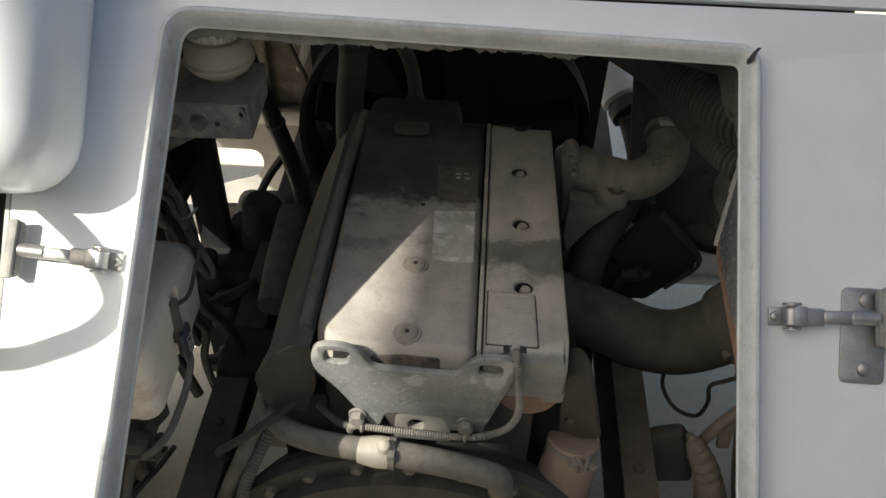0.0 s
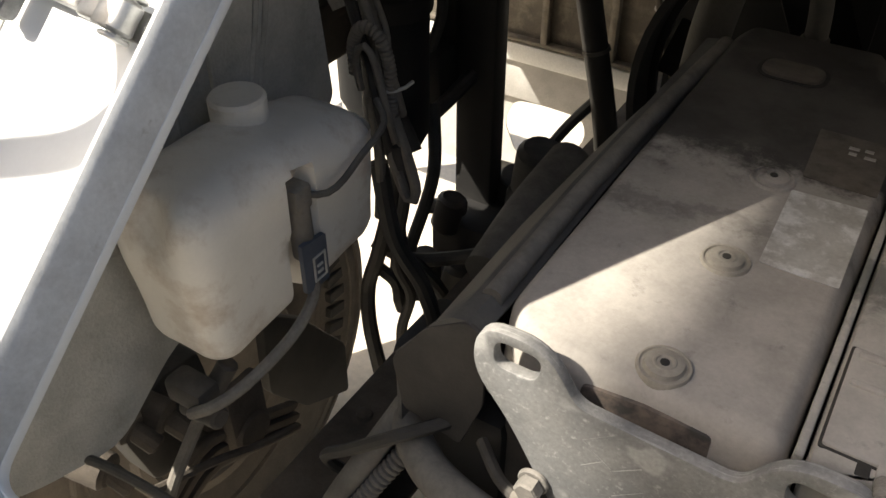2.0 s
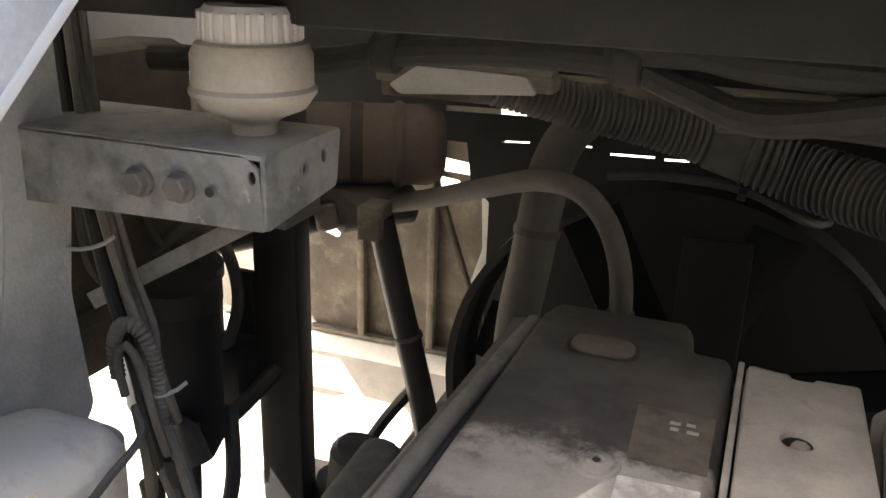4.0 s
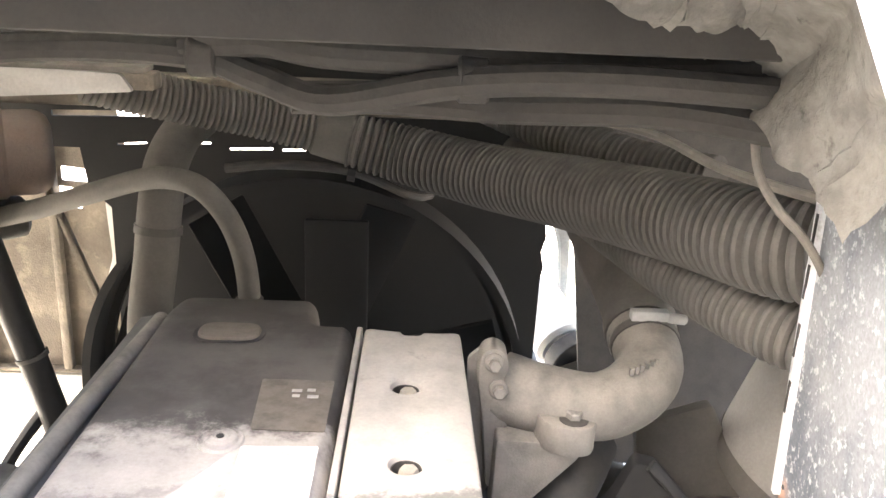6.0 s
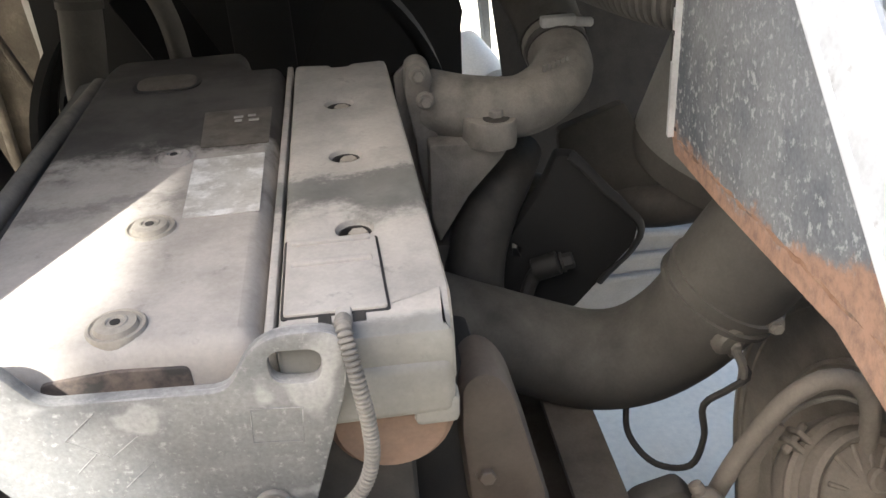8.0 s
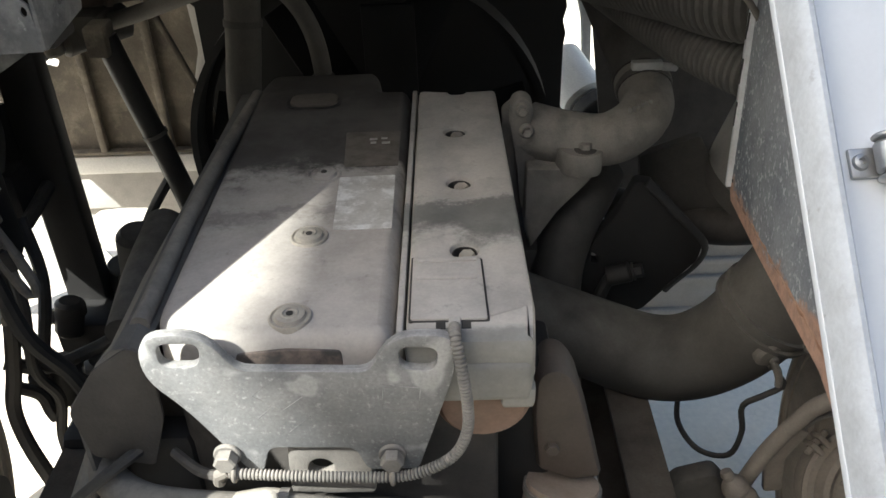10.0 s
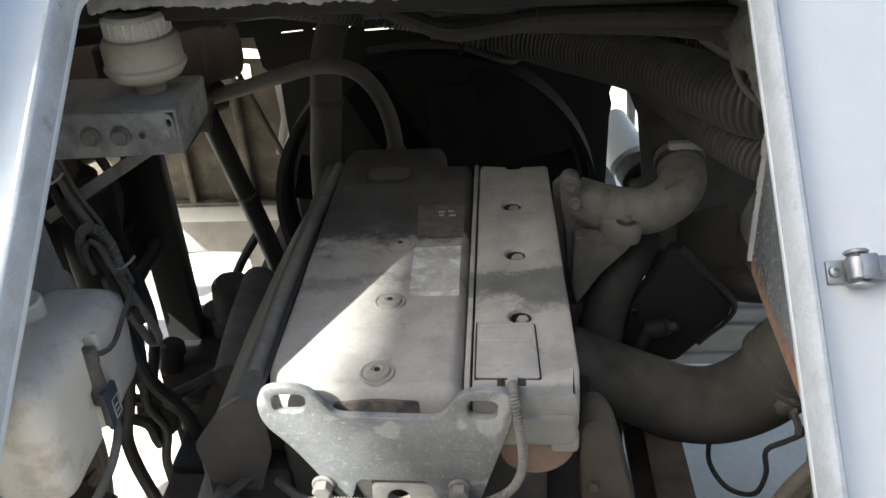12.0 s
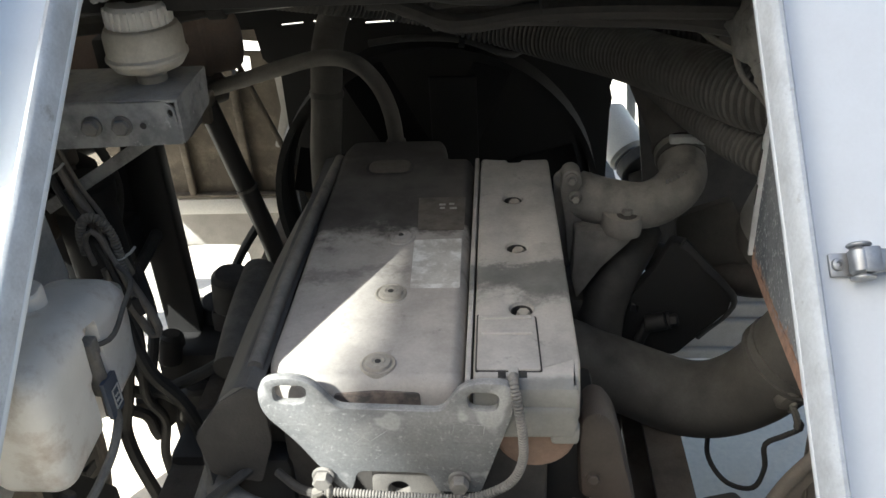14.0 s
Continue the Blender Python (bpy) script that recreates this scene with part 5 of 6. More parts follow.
part("side_hose", tube([(-0.68, 2.17, 1.125), (-0.74, 2.09, 1.115), (-0.80, 2.02, 1.11), (-0.86, 1.98, 1.11)], 0.034, 14), M_BLACK, rc, "black hose from the saddle")

# ---- post, struts, rails ----
solo("post", box((-0.660, 1.93, 0.40), (-0.579, 1.98, 1.37), 0.008), M_POST, "black square steel post", "post", kind="structure")
st = thing("diagonal_strut", (-0.43, 2.1, 0.7), "black diagonal strut with a wire tie", "strut")
part("bar", tube([(-0.515, 2.1, 1.16), (-0.48, 2.1, 1.02), (-0.425, 2.1, 0.80), (-0.40, 2.1, 0.62)], 0.024, 12), M_POST, st)
part("tie", tube([(-0.462, 2.1, 0.955), (-0.460, 2.1, 0.948)], 0.027, 12, 0.004), M_CORR, st)
part("clevis", box((-0.54, 2.06, 1.13), (-0.50, 2.12, 1.19), 0.005), M_ARCH, st)
solo("angle_rail", box((-0.006, -0.006, 0), (0.006, 0.006, 0.42), 0.002, along((-0.50, 2.30, 1.20), (-0.38, 2.30, 0.86))), M_ARCH, "thin dusty angle rail", "rail")
for x0, x1, o, lift in ((-0.495, -0.42, 1, 0.07), (0.415, 0.487, -1, 0.0)):
    a, b = (x0, x1) if o > 0 else (x1, x0)
    rail = thing("chassis_rail", ((x0 + x1) / 2, 1.9, 0.38), "grimy steel channel chassis rail", "chassis rail", "chassis rails")
    lo_, hi_ = min(a, a + o * 0.012), max(a, a + o * 0.012)
    part("web", box((lo_, 0.55, 0.392 + lift), (hi_, 3.30, 0.608 + lift), 0.002), M_GRIME, rail)
    part("top_flange", box((x0, 0.55, 0.606 + lift), (x1, 3.30, 0.62 + lift), 0.002), M_GRIME, rail)
    part("bottom_flange", box((x0, 0.55, 0.38 + lift), (x1, 3.30, 0.394 + lift), 0.002), M_GRIME, rail)
    for y in (0.9, 1.15, 1.35, 1.75, 2.1):
        part("rivet", lathe([(0, 0), (0.013, 0), (0.011, 0.006), (0.005, 0.009), (0, 0.009)], Matrix.Translation(((x0 + x1) / 2, y, 0.62 + lift)), 14), M_GRIME, rail)
solo("front_crossmember", box((-0.9, 0.62, 0.42), (0.9, 0.74, 0.66), 0.012), M_POST, "black front cross member", "chassis rail")
br3 = solo("brace_bar", plate([(0, -0.010), (0.26, -0.010), (0.26, 0.010), (0, 0.010)], 0.006, Matrix.Translation((-0.62, 1.545, 1.205)) @ pose(0, 0, 0, 90, -30, 3)), M_ZINC, "flat grey brace bar under the bracket", "brace")

# ---- left background ----
arch = thing("wheel_arch", (-0.8, 2.6, 0.6), "muddy brown wheel arch sheet with pressed ribs", "panel")
arch["kind"] = "structure"
part("sheet", roughen(plate([(-1.25, 0.674), (-0.455, 0.674), (-0.43, 1.05), (-0.47, 1.29), (-1.25, 1.29)], 0.006, Matrix.Translation((0, 2.60, 0)) @ UP,
     [rounded([(-0.592, 1.114), (-0.500, 1.112), (-0.503, 1.138), (-0.592, 1.146)], 0.006, 4), rounded([(-0.60, 1.056), (-0.556, 1.052), (-0.552, 1.098), (-0.60, 1.102)], 0.004, 4), rounded([(-0.905, 0.93), (-0.86, 0.915), (-0.85, 0.935), (-0.90, 0.955)], 0.008, 4)]), 0.004, 6), M_ARCH, arch)
for x in (-0.62, -0.80):
    part("rib", box((x, 2.575, 0.68), (x + 0.02, 2.6, 1.27), 0.005), M_ARCH, arch)
part("shelf", roughen(box((-1.2, 2.575, 0.674), (-0.48, 2.60, 0.684), 0.003), 0.004, 12), M_ARCH, arch)
part("fender_edge", roughen(plate(rounded([(-0.462, 1.110), (-0.385, 1.114), (-0.397, 1.03), (-0.429, 0.974), (-0.473, 0.876), (-0.490, 0.88), (-0.455, 0.99)], 0.010, 4), 0.12, Matrix.Translation((0, 2.48, 0)) @ UP, [], 0.002), 0.002, 10), M_FARSILL, arch, "pale curved inner fender edge beside the fan shroud")
sl = thing("body_sill", (-1.0, 2.7, 0.45), "white sunlit body sill beyond the wheel arch", "sill")
part("upper", box((-2.2, 2.58, 0.612), (-0.36, 2.70, 0.668), 0.01), M_SILL, sl)
part("lower", box((-2.2, 2.60, 0.495), (-0.36, 2.72, 0.61), 0.006), M_FARSILL, sl, "dull pale lower sill panel")
part("valance", plate([(-1.5, 0.22), (-0.36, 0.22), (-0.36, 0.497), (-1.5, 0.497)], 0.004, Matrix.Translation((0, 2.625, 0)) @ UP, [rounded([(-0.915, 0.40), (-0.885, 0.475), (-0.80, 0.482), (-0.68, 0.478), (-0.665, 0.42), (-0.70, 0.365), (-0.80, 0.335), (-0.87, 0.30)], 0.03, 5)]), M_FARSILL, sl, "pale valance with a rounded opening")

sgd = thing("suspension_hanger", (-0.62, 1.25, 0.40), "dark greasy spring hanger and leaf springs below the washer tank", "suspension")
SIDEWAYS = Matrix(((0, 0, 1, 0), (1, 0, 0, 0), (0, 1, 0, 0), (0, 0, 0, 1)))
part("shield_plate", roughen(plate(rounded([(1.41, 0.72), (1.50, 0.64), (1.605, 0.49), (1.60, 0.36), (1.48, 0.43), (1.40, 0.55)], 0.012, 3), 0.02, Matrix.Translation((-0.70, 0, 0)) @ SIDEWAYS, [], 0.003), 0.004, 12), M_BLACK, sgd)
part("hanger", roughen(plate(rounded([(1.10, 0.76), (1.17, 0.81), (1.25, 0.80), (1.26, 0.70), (1.345, 0.61), (1.32, 0.52), (1.20, 0.63), (1.13, 0.64)], 0.015, 3), 0.06, Matrix.Translation((-0.66, 0, 0)) @ SIDEWAYS, [], 0.006), 0.006, 14), M_BLACK, sgd)
for k in range(3):
    part("leaf", tube([(-0.62, 1.04, 0.60 - 0.026 * k), (-0.62, 1.17, 0.682 - 0.026 * k), (-0.615, 1.235, 0.672 - 0.026 * k), (-0.61, 1.34, 0.62 - 0.026 * k)], 0.032, 12, 0.02, flat=0.32), M_GRIME, sgd, "dusty brown spring leaf")
part("shackle", roughen(join(cyl((-0.66, 1.245, 0.69), (-0.57, 1.245, 0.69), 0.034, None, 18, 0.006), box((-0.60, 1.21, 0.66), (-0.575, 1.28, 0.78), 0.008)), 0.003, 20), M_GRIME, sgd)
part("rod", tube([(-0.62, 1.00, 0.885), (-0.575, 1.03, 0.845), (-0.50, 1.057, 0.790), (-0.43, 1.075, 0.735), (-0.37, 1.09, 0.66)], 0.0062, 10), M_RISER, sgd, "thin grey rod under the side sheet")
part("second_rod", tube([(-0.56, 1.06, 0.775), (-0.555, 1.15, 0.735), (-0.55, 1.23, 0.69), (-0.545, 1.30, 0.66)], 0.006, 8), M_GRIME, sgd)
part("drain", tube([(-0.515, 1.122, 0.925), (-0.535, 1.140, 0.86), (-0.548, 1.128, 0.818), (-0.552, 1.085, 0.765), (-0.56, 1.06, 0.70)], 0.0085, 10), M_HOSE, sgd)
for k, (y, z) in enumerate(((1.03, 0.80), (1.08, 0.83), (1.13, 0.80))):
    part("fitting", roughen(join(cyl((-0.70, y, z), (-0.62, y + 0.02, z - 0.02), 0.024, None, 12, 0.005), cyl((-0.63, y + 0.02, z - 0.02), (-0.60, y + 0.03, z - 0.05), 0.014, None, 10)), 0.003, 25, k), M_GRIME, sgd)

# washer tank
def tank_body(r=0.042, n=26):
    """A rounded box, narrower below, with a groove for the pump and a sloping shoulder."""
    lo, hi = Vector((-0.590, 1.10, 0.965)), Vector((-0.455, 1.415, 1.195))
    bm = bmesh.new()
    bmesh.ops.create_cube(bm, size=1)
    bmesh.ops.subdivide_edges(bm, edges=bm.edges[:], cuts=n, use_grid_fill=True)
    for v in bm.verts:
        p = Vector([a + (b - a) * (c + 0.5) for a, b, c in zip(lo, hi, v.co)])
        c = Vector([min(max(q, a + r), b - r) for q, a, b in zip(p, lo, hi)])
        d = p - c
        v.co = c + d.normalized() * r if d.length > 1e-9 else p
        f, g = (v.co.z - lo.z) / 0.24, (v.co.y - lo.y) / 0.315
        if v.co.z > 1.15:
            v.co.z -= 0.035 * max(0, g - 0.5) / 0.5
        if f < 0.2:
            v.co.z += 0.015 * g
        v.co.y += 0.030 * (1 - f) * (1 - g)
        v.co.x -= 0.016 * (1 - f) * (v.co.x + 0.60) / 0.145
        if v.co.x > -0.52 and v.co.z < 1.16:
            e = abs(v.co.y - 1.268) / 0.020
            if e < 1:
                v.co.x -= 0.032 * (1 - e ** 4)
        if v.co.y < 1.18:
            v.co.y += 0.022 * math.exp(-((v.co.x + 0.52) / 0.03) ** 2 - ((v.co.z - 1.17) / 0.03) ** 2)
        v.co += noise.noise_vector(v.co * 14) * 0.0025
    return bm


tank = thing("washer_tank", (-0.53, 1.26, 0.955), "yellowed white plastic washer tank with stained sides", "tank")
part("body", tank_body(), M_TANK, tank)
tc = part("cap", lathe([(0, 0), (0.026, 0), (0.026, 0.006), (0.031, 0.006), (0.031, 0.030), (0.028, 0.034), (0, 0.034)], Matrix.Translation((-0.552, 1.285, 1.180)), 32), M_TANK, tank, "grubby round screw cap")
part("pump", join(cyl((-0.468, 1.268, 1.045), (-0.470, 1.268, 1.125), 0.013, None, 16), box((-0.485, 1.255, 1.11), (-0.458, 1.281, 1.14), 0.004), cyl((-0.468, 1.268, 1.0), (-0.466, 1.268, 1.045), 0.007, None, 10)), M_HOSE, tank, "small grey washer pump")
pl = part("pump_label", plate(rounded([(1.249, 1.008), (1.289, 1.006), (1.289, 1.070), (1.249, 1.075)], 0.003, 2), 0.006, Matrix(((0, 0, 1, -0.4535), (1, 0, 0, 0), (0, 1, 0, 0), (0, 0, 0, 1)))), M_BLUE, tank, "dark blue sticker with worn print")
for (y0, z0, y1, z1) in ((1.262, 1.018, 1.283, 1.020), (1.262, 1.050, 1.283, 1.052), (1.262, 1.018, 1.264, 1.052), (1.281, 1.018, 1.283, 1.052), (1.268, 1.027, 1.277, 1.030), (1.268, 1.036, 1.277, 1.039)):
    part("print_bar", box((-0.4522, y0, z0), (-0.4505, y1, z1)), M_CREAMBAR, pl)
part("hose", tube([(-0.462, 1.268, 1.02), (-0.455, 1.262, 1.00), (-0.456, 1.228, 0.972), (-0.460, 1.18, 0.957), (-0.466, 1.135, 0.950), (-0.482, 1.108, 0.940), (-0.505, 1.10, 0.925)], 0.0068, 10), M_HOSE, tank, "grey washer hose")
part("strap", tube([(-0.485, 1.262, 1.130), (-0.452, 1.30, 1.118), (-0.450, 1.36, 1.135), (-0.452, 1.405, 1.150), (-0.48, 1.43, 1.16)], 0.004, 8), M_CORR, tank, "thin wire strap")
part("foot", roughen(join(box((-0.55, 1.105, 0.915), (-0.495, 1.14, 0.95), 0.008), cyl((-0.545, 1.125, 0.895), (-0.49, 1.125, 0.90), 0.013, None, 14), cyl((-0.52, 1.13, 0.90), (-0.50, 1.16, 0.955), 0.012, None, 12)), 0.002, 30), M_DARK, tank)
part("lug", cyl((-0.578, 1.10, 1.18), (-0.572, 1.08, 1.182), 0.013, None, 14), M_WALL, tank)
tank.location += Vector((0.022, -0.010, 0.012))

# wiring on the wall edge
lw = thing("wiring_loom", (-0.56, 1.5, 0.9), "dusty bundle of wires and sleeves tied beside the tank", "cable")
for k, (dx, dy, r) in enumerate(((0, 0, 0.007), (0.014, 0.010, 0.006), (0.024, -0.004, 0.005), (-0.010, 0.016, 0.006), (0.010, 0.024, 0.007), (0.030, 0.012, 0.004))):
    w = 0.006 * math.sin(2.3 * k)
    part("sleeve", tube([(-0.615 + dx, 1.50 + dy, 1.56), (-0.60 + dx + w, 1.50 + dy, 1.38), (-0.582 + dx, 1.50 + dy, 1.26), (-0.552 + dx - w, 1.485 + dy, 1.20), (-0.520 + dx * 0.6, 1.465 + dy, 1.160), (-0.502 + dx * 0.5, 1.455 + dy, 1.11 + 0.008 * k), (-0.497 + dx * 0.5, 1.465 + dy, 1.045 + 0.012 * k)], r, 8, 0.015), M_HOSE if k % 3 else M_LOOM, lw)
part("loop", tube([(-0.545, 1.465, 1.15), (-0.543, 1.462, 1.19), (-0.528, 1.46, 1.216), (-0.508, 1.462, 1.214), (-0.495, 1.465, 1.187), (-0.492, 1.468, 1.14), (-0.497, 1.47, 1.06)], 0.0075, 10, 0.01, 0.006, 0.0012), M_HOSE, lw)
part("second_loop", tube([(-0.535, 1.462, 1.13), (-0.538, 1.458, 1.17), (-0.526, 1.455, 1.195), (-0.512, 1.456, 1.188), (-0.506, 1.46, 1.15), (-0.503, 1.462, 1.09)], 0.005, 8), M_HOSE, lw)
part("hanging_tube", tube([(-0.520, 1.462, 1.12), (-0.512, 1.462, 1.05), (-0.515, 1.465, 0.99), (-0.522, 1.468, 0.93)], 0.0075, 10), M_HOSE, lw)
part("drooping_lead", tube([(-0.508, 1.462, 1.10), (-0.494, 1.466, 1.04), (-0.476, 1.468, 0.985), (-0.464, 1.470, 0.978), (-0.462, 1.472, 1.00), (-0.476, 1.472, 1.05), (-0.492, 1.47, 1.10)], 0.0075, 10), M_HOSE, lw)
part("socket", tube([(-0.488, 1.470, 1.06), (-0.484, 1.474, 1.025)], [0.011, 0.012], 12), M_LOOM, lw)
for z, x in ((1.29, -0.588), (1.36, -0.597), (1.135, -0.510)):
    part("tie", tube([(x - 0.016, 1.475, z), (x + 0.008, 1.458, z + 0.003), (x + 0.030, 1.470, z + 0.006), (x + 0.040, 1.485, z + 0.014)], 0.0025, 6), M_CREAMBAR, lw)
lw.location.y += 0.03
wl2 = thing("wall_wires", (-0.6, 1.3, 1.2), "thin wires clipped to the side sheet", "cable")
for y0, y1, zt in ((1.22, 1.20, 1.45), (1.245, 1.232, 1.46), (1.36, 1.40, 1.6), (1.375, 1.42, 1.6)):
    part("wire", tube([(-0.596, y0, 1.17), (-0.592, (y0 + y1) / 2 + 0.006, 1.28), (-0.594, y1, 1.38), (-0.597, y1 + 0.01, zt)], 0.004, 6), M_WALL, wl2)
bp = thing("steering_pump_reservoir", (-0.66, 1.78, 0.85), "black reservoir with a notched lid", "reservoir")
part("body", lathe([(0, 0), (0.04, 0), (0.055, 0.03), (0.058, 0.23), (0.052, 0.245), (0, 0.245)], Matrix.Translation((-0.665, 1.75, 0.87)), 28), M_FAN, bp)
part("lid", lathe([(0, 0), (0.062, 0), (0.064, 0.01), (0.064, 0.035), (0.058, 0.042), (0, 0.044)], Matrix.Translation((-0.665, 1.75, 1.112)), 12), M_FAN, bp)
# dark masses added to cover bright ground left of the post
part("dark_mass", roughen(lathe([(0, 0), (0.07, 0), (0.085, 0.03), (0.085, 0.24), (0.09, 0.25), (0.09, 0.27), (0.07, 0.29), (0, 0.295)], Matrix.Translation((-0.80, 1.90, 0.83)), 24), 0.004, 14), M_FAN, bp)
part("dark_mass_arm", roughen(join(box((-0.725, 1.87, 0.87), (-0.655, 1.95, 0.985), 0.012), box((-0.70, 1.93, 0.98), (-0.66, 1.945, 1.10), 0.006)), 0.003, 18), M_POST, bp)
part("feed_hose", tube([(-0.74, 1.80, 1.16), (-0.70, 1.84, 1.20), (-0.675, 1.88, 1.16), (-0.668, 1.90, 1.06), (-0.69, 1.88, 0.96)], 0.010, 10), M_RISER, bp)
part("arm", tube([(-0.66, 1.76, 0.88), (-0.64, 1.84, 0.90), (-0.625, 1.935, 0.93)], 0.014, 10), M_BLACK, bp)
part("spout", tube([(-0.64, 1.70, 0.95), (-0.60, 1.67, 0.96), (-0.575, 1.66, 0.93)], 0.018, 12), M_BLACK, bp)
# dark box added to cover bright ground beyond the side sheet
hb = thing("dark_backing_box", (-0.80, 1.7, 1.0), "added dark box backing the view beyond the side sheet", "box")
part("case", roughen(box((-0.86, 1.53, 1.02), (-0.74, 1.92, 1.46), 0.02), 0.006, 9), M_GRIME, hb)
part("flange", roughen(box((-0.745, 1.56, 1.10), (-0.732, 1.88, 1.13), 0.004), 0.003, 14), M_GRIME, hb)
for y in (1.60, 1.72, 1.84):
    part("bolt", hexbolt((-0.738, y, 1.16), (1, 0, 0), 0.010, 0.010), M_DARK, hb)
for y0, z0 in ((1.58, 1.40), (1.64, 1.36), (1.70, 1.42)):
    part("wire", tube([(-0.735, y0, z0), (-0.715, y0 + 0.05, z0 - 0.08), (-0.72, y0 + 0.07, z0 - 0.20), (-0.735, y0 + 0.13, z0 - 0.27)], 0.005, 6), M_RISER, hb)
# steering column parts, hoses and dark clutter round the foot of the post
cl = thing("hose_cluster", (-0.5, 1.9, 0.6), "dark tangle of hoses and fittings round the post", "hose")
part("joint", roughen(join(cyl((-0.57, 2.0, 0.60), (-0.545, 2.0, 0.70), 0.045, None, 16), cyl((-0.53, 2.0, 0.58), (-0.50, 2.03, 0.66), 0.04, None, 14)), 0.006, 14), M_BLACK, cl)
part("hose_a", tube([(-0.63, 1.81, 0.93), (-0.60, 1.76, 0.82), (-0.615, 1.70, 0.68), (-0.60, 1.65, 0.60), (-0.615, 1.66, 0.64), (-0.65, 1.66, 0.66)], 0.012, 10), M_BLACK, cl)
part("hose_b", tube([(-0.64, 1.73, 0.96), (-0.605, 1.66, 0.88), (-0.635, 1.64, 0.72), (-0.655, 1.63, 0.64), (-0.635, 1.60, 0.58), (-0.60, 1.58, 0.48)], 0.014, 10), M_BLACK, cl)
part("hose_c", tube([(-0.66, 1.66, 0.72), (-0.60, 1.68, 0.69), (-0.52, 1.72, 0.70), (-0.46, 1.75, 0.72)], 0.013, 10), M_BLACK, cl)
part("hose_d", tube([(-0.52, 1.50, 1.02), (-0.50, 1.50, 0.90), (-0.462, 1.52, 0.80), (-0.45, 1.53, 0.68), (-0.47, 1.50, 0.52)], 0.013, 10), M_BLACK, cl)
part("lump", roughen(join(cyl((-0.50, 1.97, 0.70), (-0.49, 1.97, 0.80), 0.05, None, 18, 0.012), box((-0.555, 1.93, 0.60), (-0.45, 2.02, 0.72), 0.025)), 0.007, 16), M_BLACK, cl)
for k, (x, y, z, r) in enumerate(((-0.62, 1.72, 0.62, 0.045), (-0.585, 1.80, 0.55, 0.05), (-0.56, 1.70, 0.46, 0.05), (-0.63, 1.84, 0.68, 0.04))):
    part("fitting", roughen(join(cyl((x, y, z - r), (x + 0.02, y + 0.01, z + r), r * 0.7, None, 12, 0.008), cyl((x - r, y, z), (x + r, y + 0.02, z + 0.01), r * 0.45, None, 10)), 0.006, 22, k), M_BLACK, cl)
part("hose_e", tube([(-0.63, 1.72, 0.95), (-0.575, 1.64, 0.87), (-0.585, 1.62, 0.74), (-0.565, 1.63, 0.66), (-0.58, 1.62, 0.57), (-0.56, 1.60, 0.46)], 0.010, 10), M_BLACK, cl)
part("hose_f", tube([(-0.66, 1.76, 0.93), (-0.632, 1.70, 0.82), (-0.60, 1.66, 0.73), (-0.555, 1.65, 0.71), (-0.53, 1.68, 0.64), (-0.52, 1.72, 0.52)], 0.012, 10), M_BLACK, cl)
part("link", tube([(-0.43, 2.10, 0.88), (-0.50, 2.08, 0.78), (-0.55, 2.02, 0.68)], 0.011, 8), M_BLACK, cl)
# large dark block added to cover bright ground at the post's foot
part("bracket", roughen(box((-0.67, 1.84, 0.20), (-0.44, 2.06, 0.66), 0.03), 0.01, 10), M_POST, cl)
sg = solo("pale_pipe", tube([(-0.345, 1.50, 0.90), (-0.348, 1.62, 0.925), (-0.350, 1.76, 0.935)], 0.036, 18), M_CORR, "pale dusty pipe beside the heat shield", "pipe")
ar = solo("axle_hub", roughen(join(cyl((-0.80, 2.3, 0.44), (-0.42, 2.3, 0.46), 0.05, None, 18), box((-0.66, 2.18, 0.42), (-0.50, 2.34, 0.56), 0.03)), 0.015, 8), M_HOSE, "dusty cast axle beam and hub", "axle")

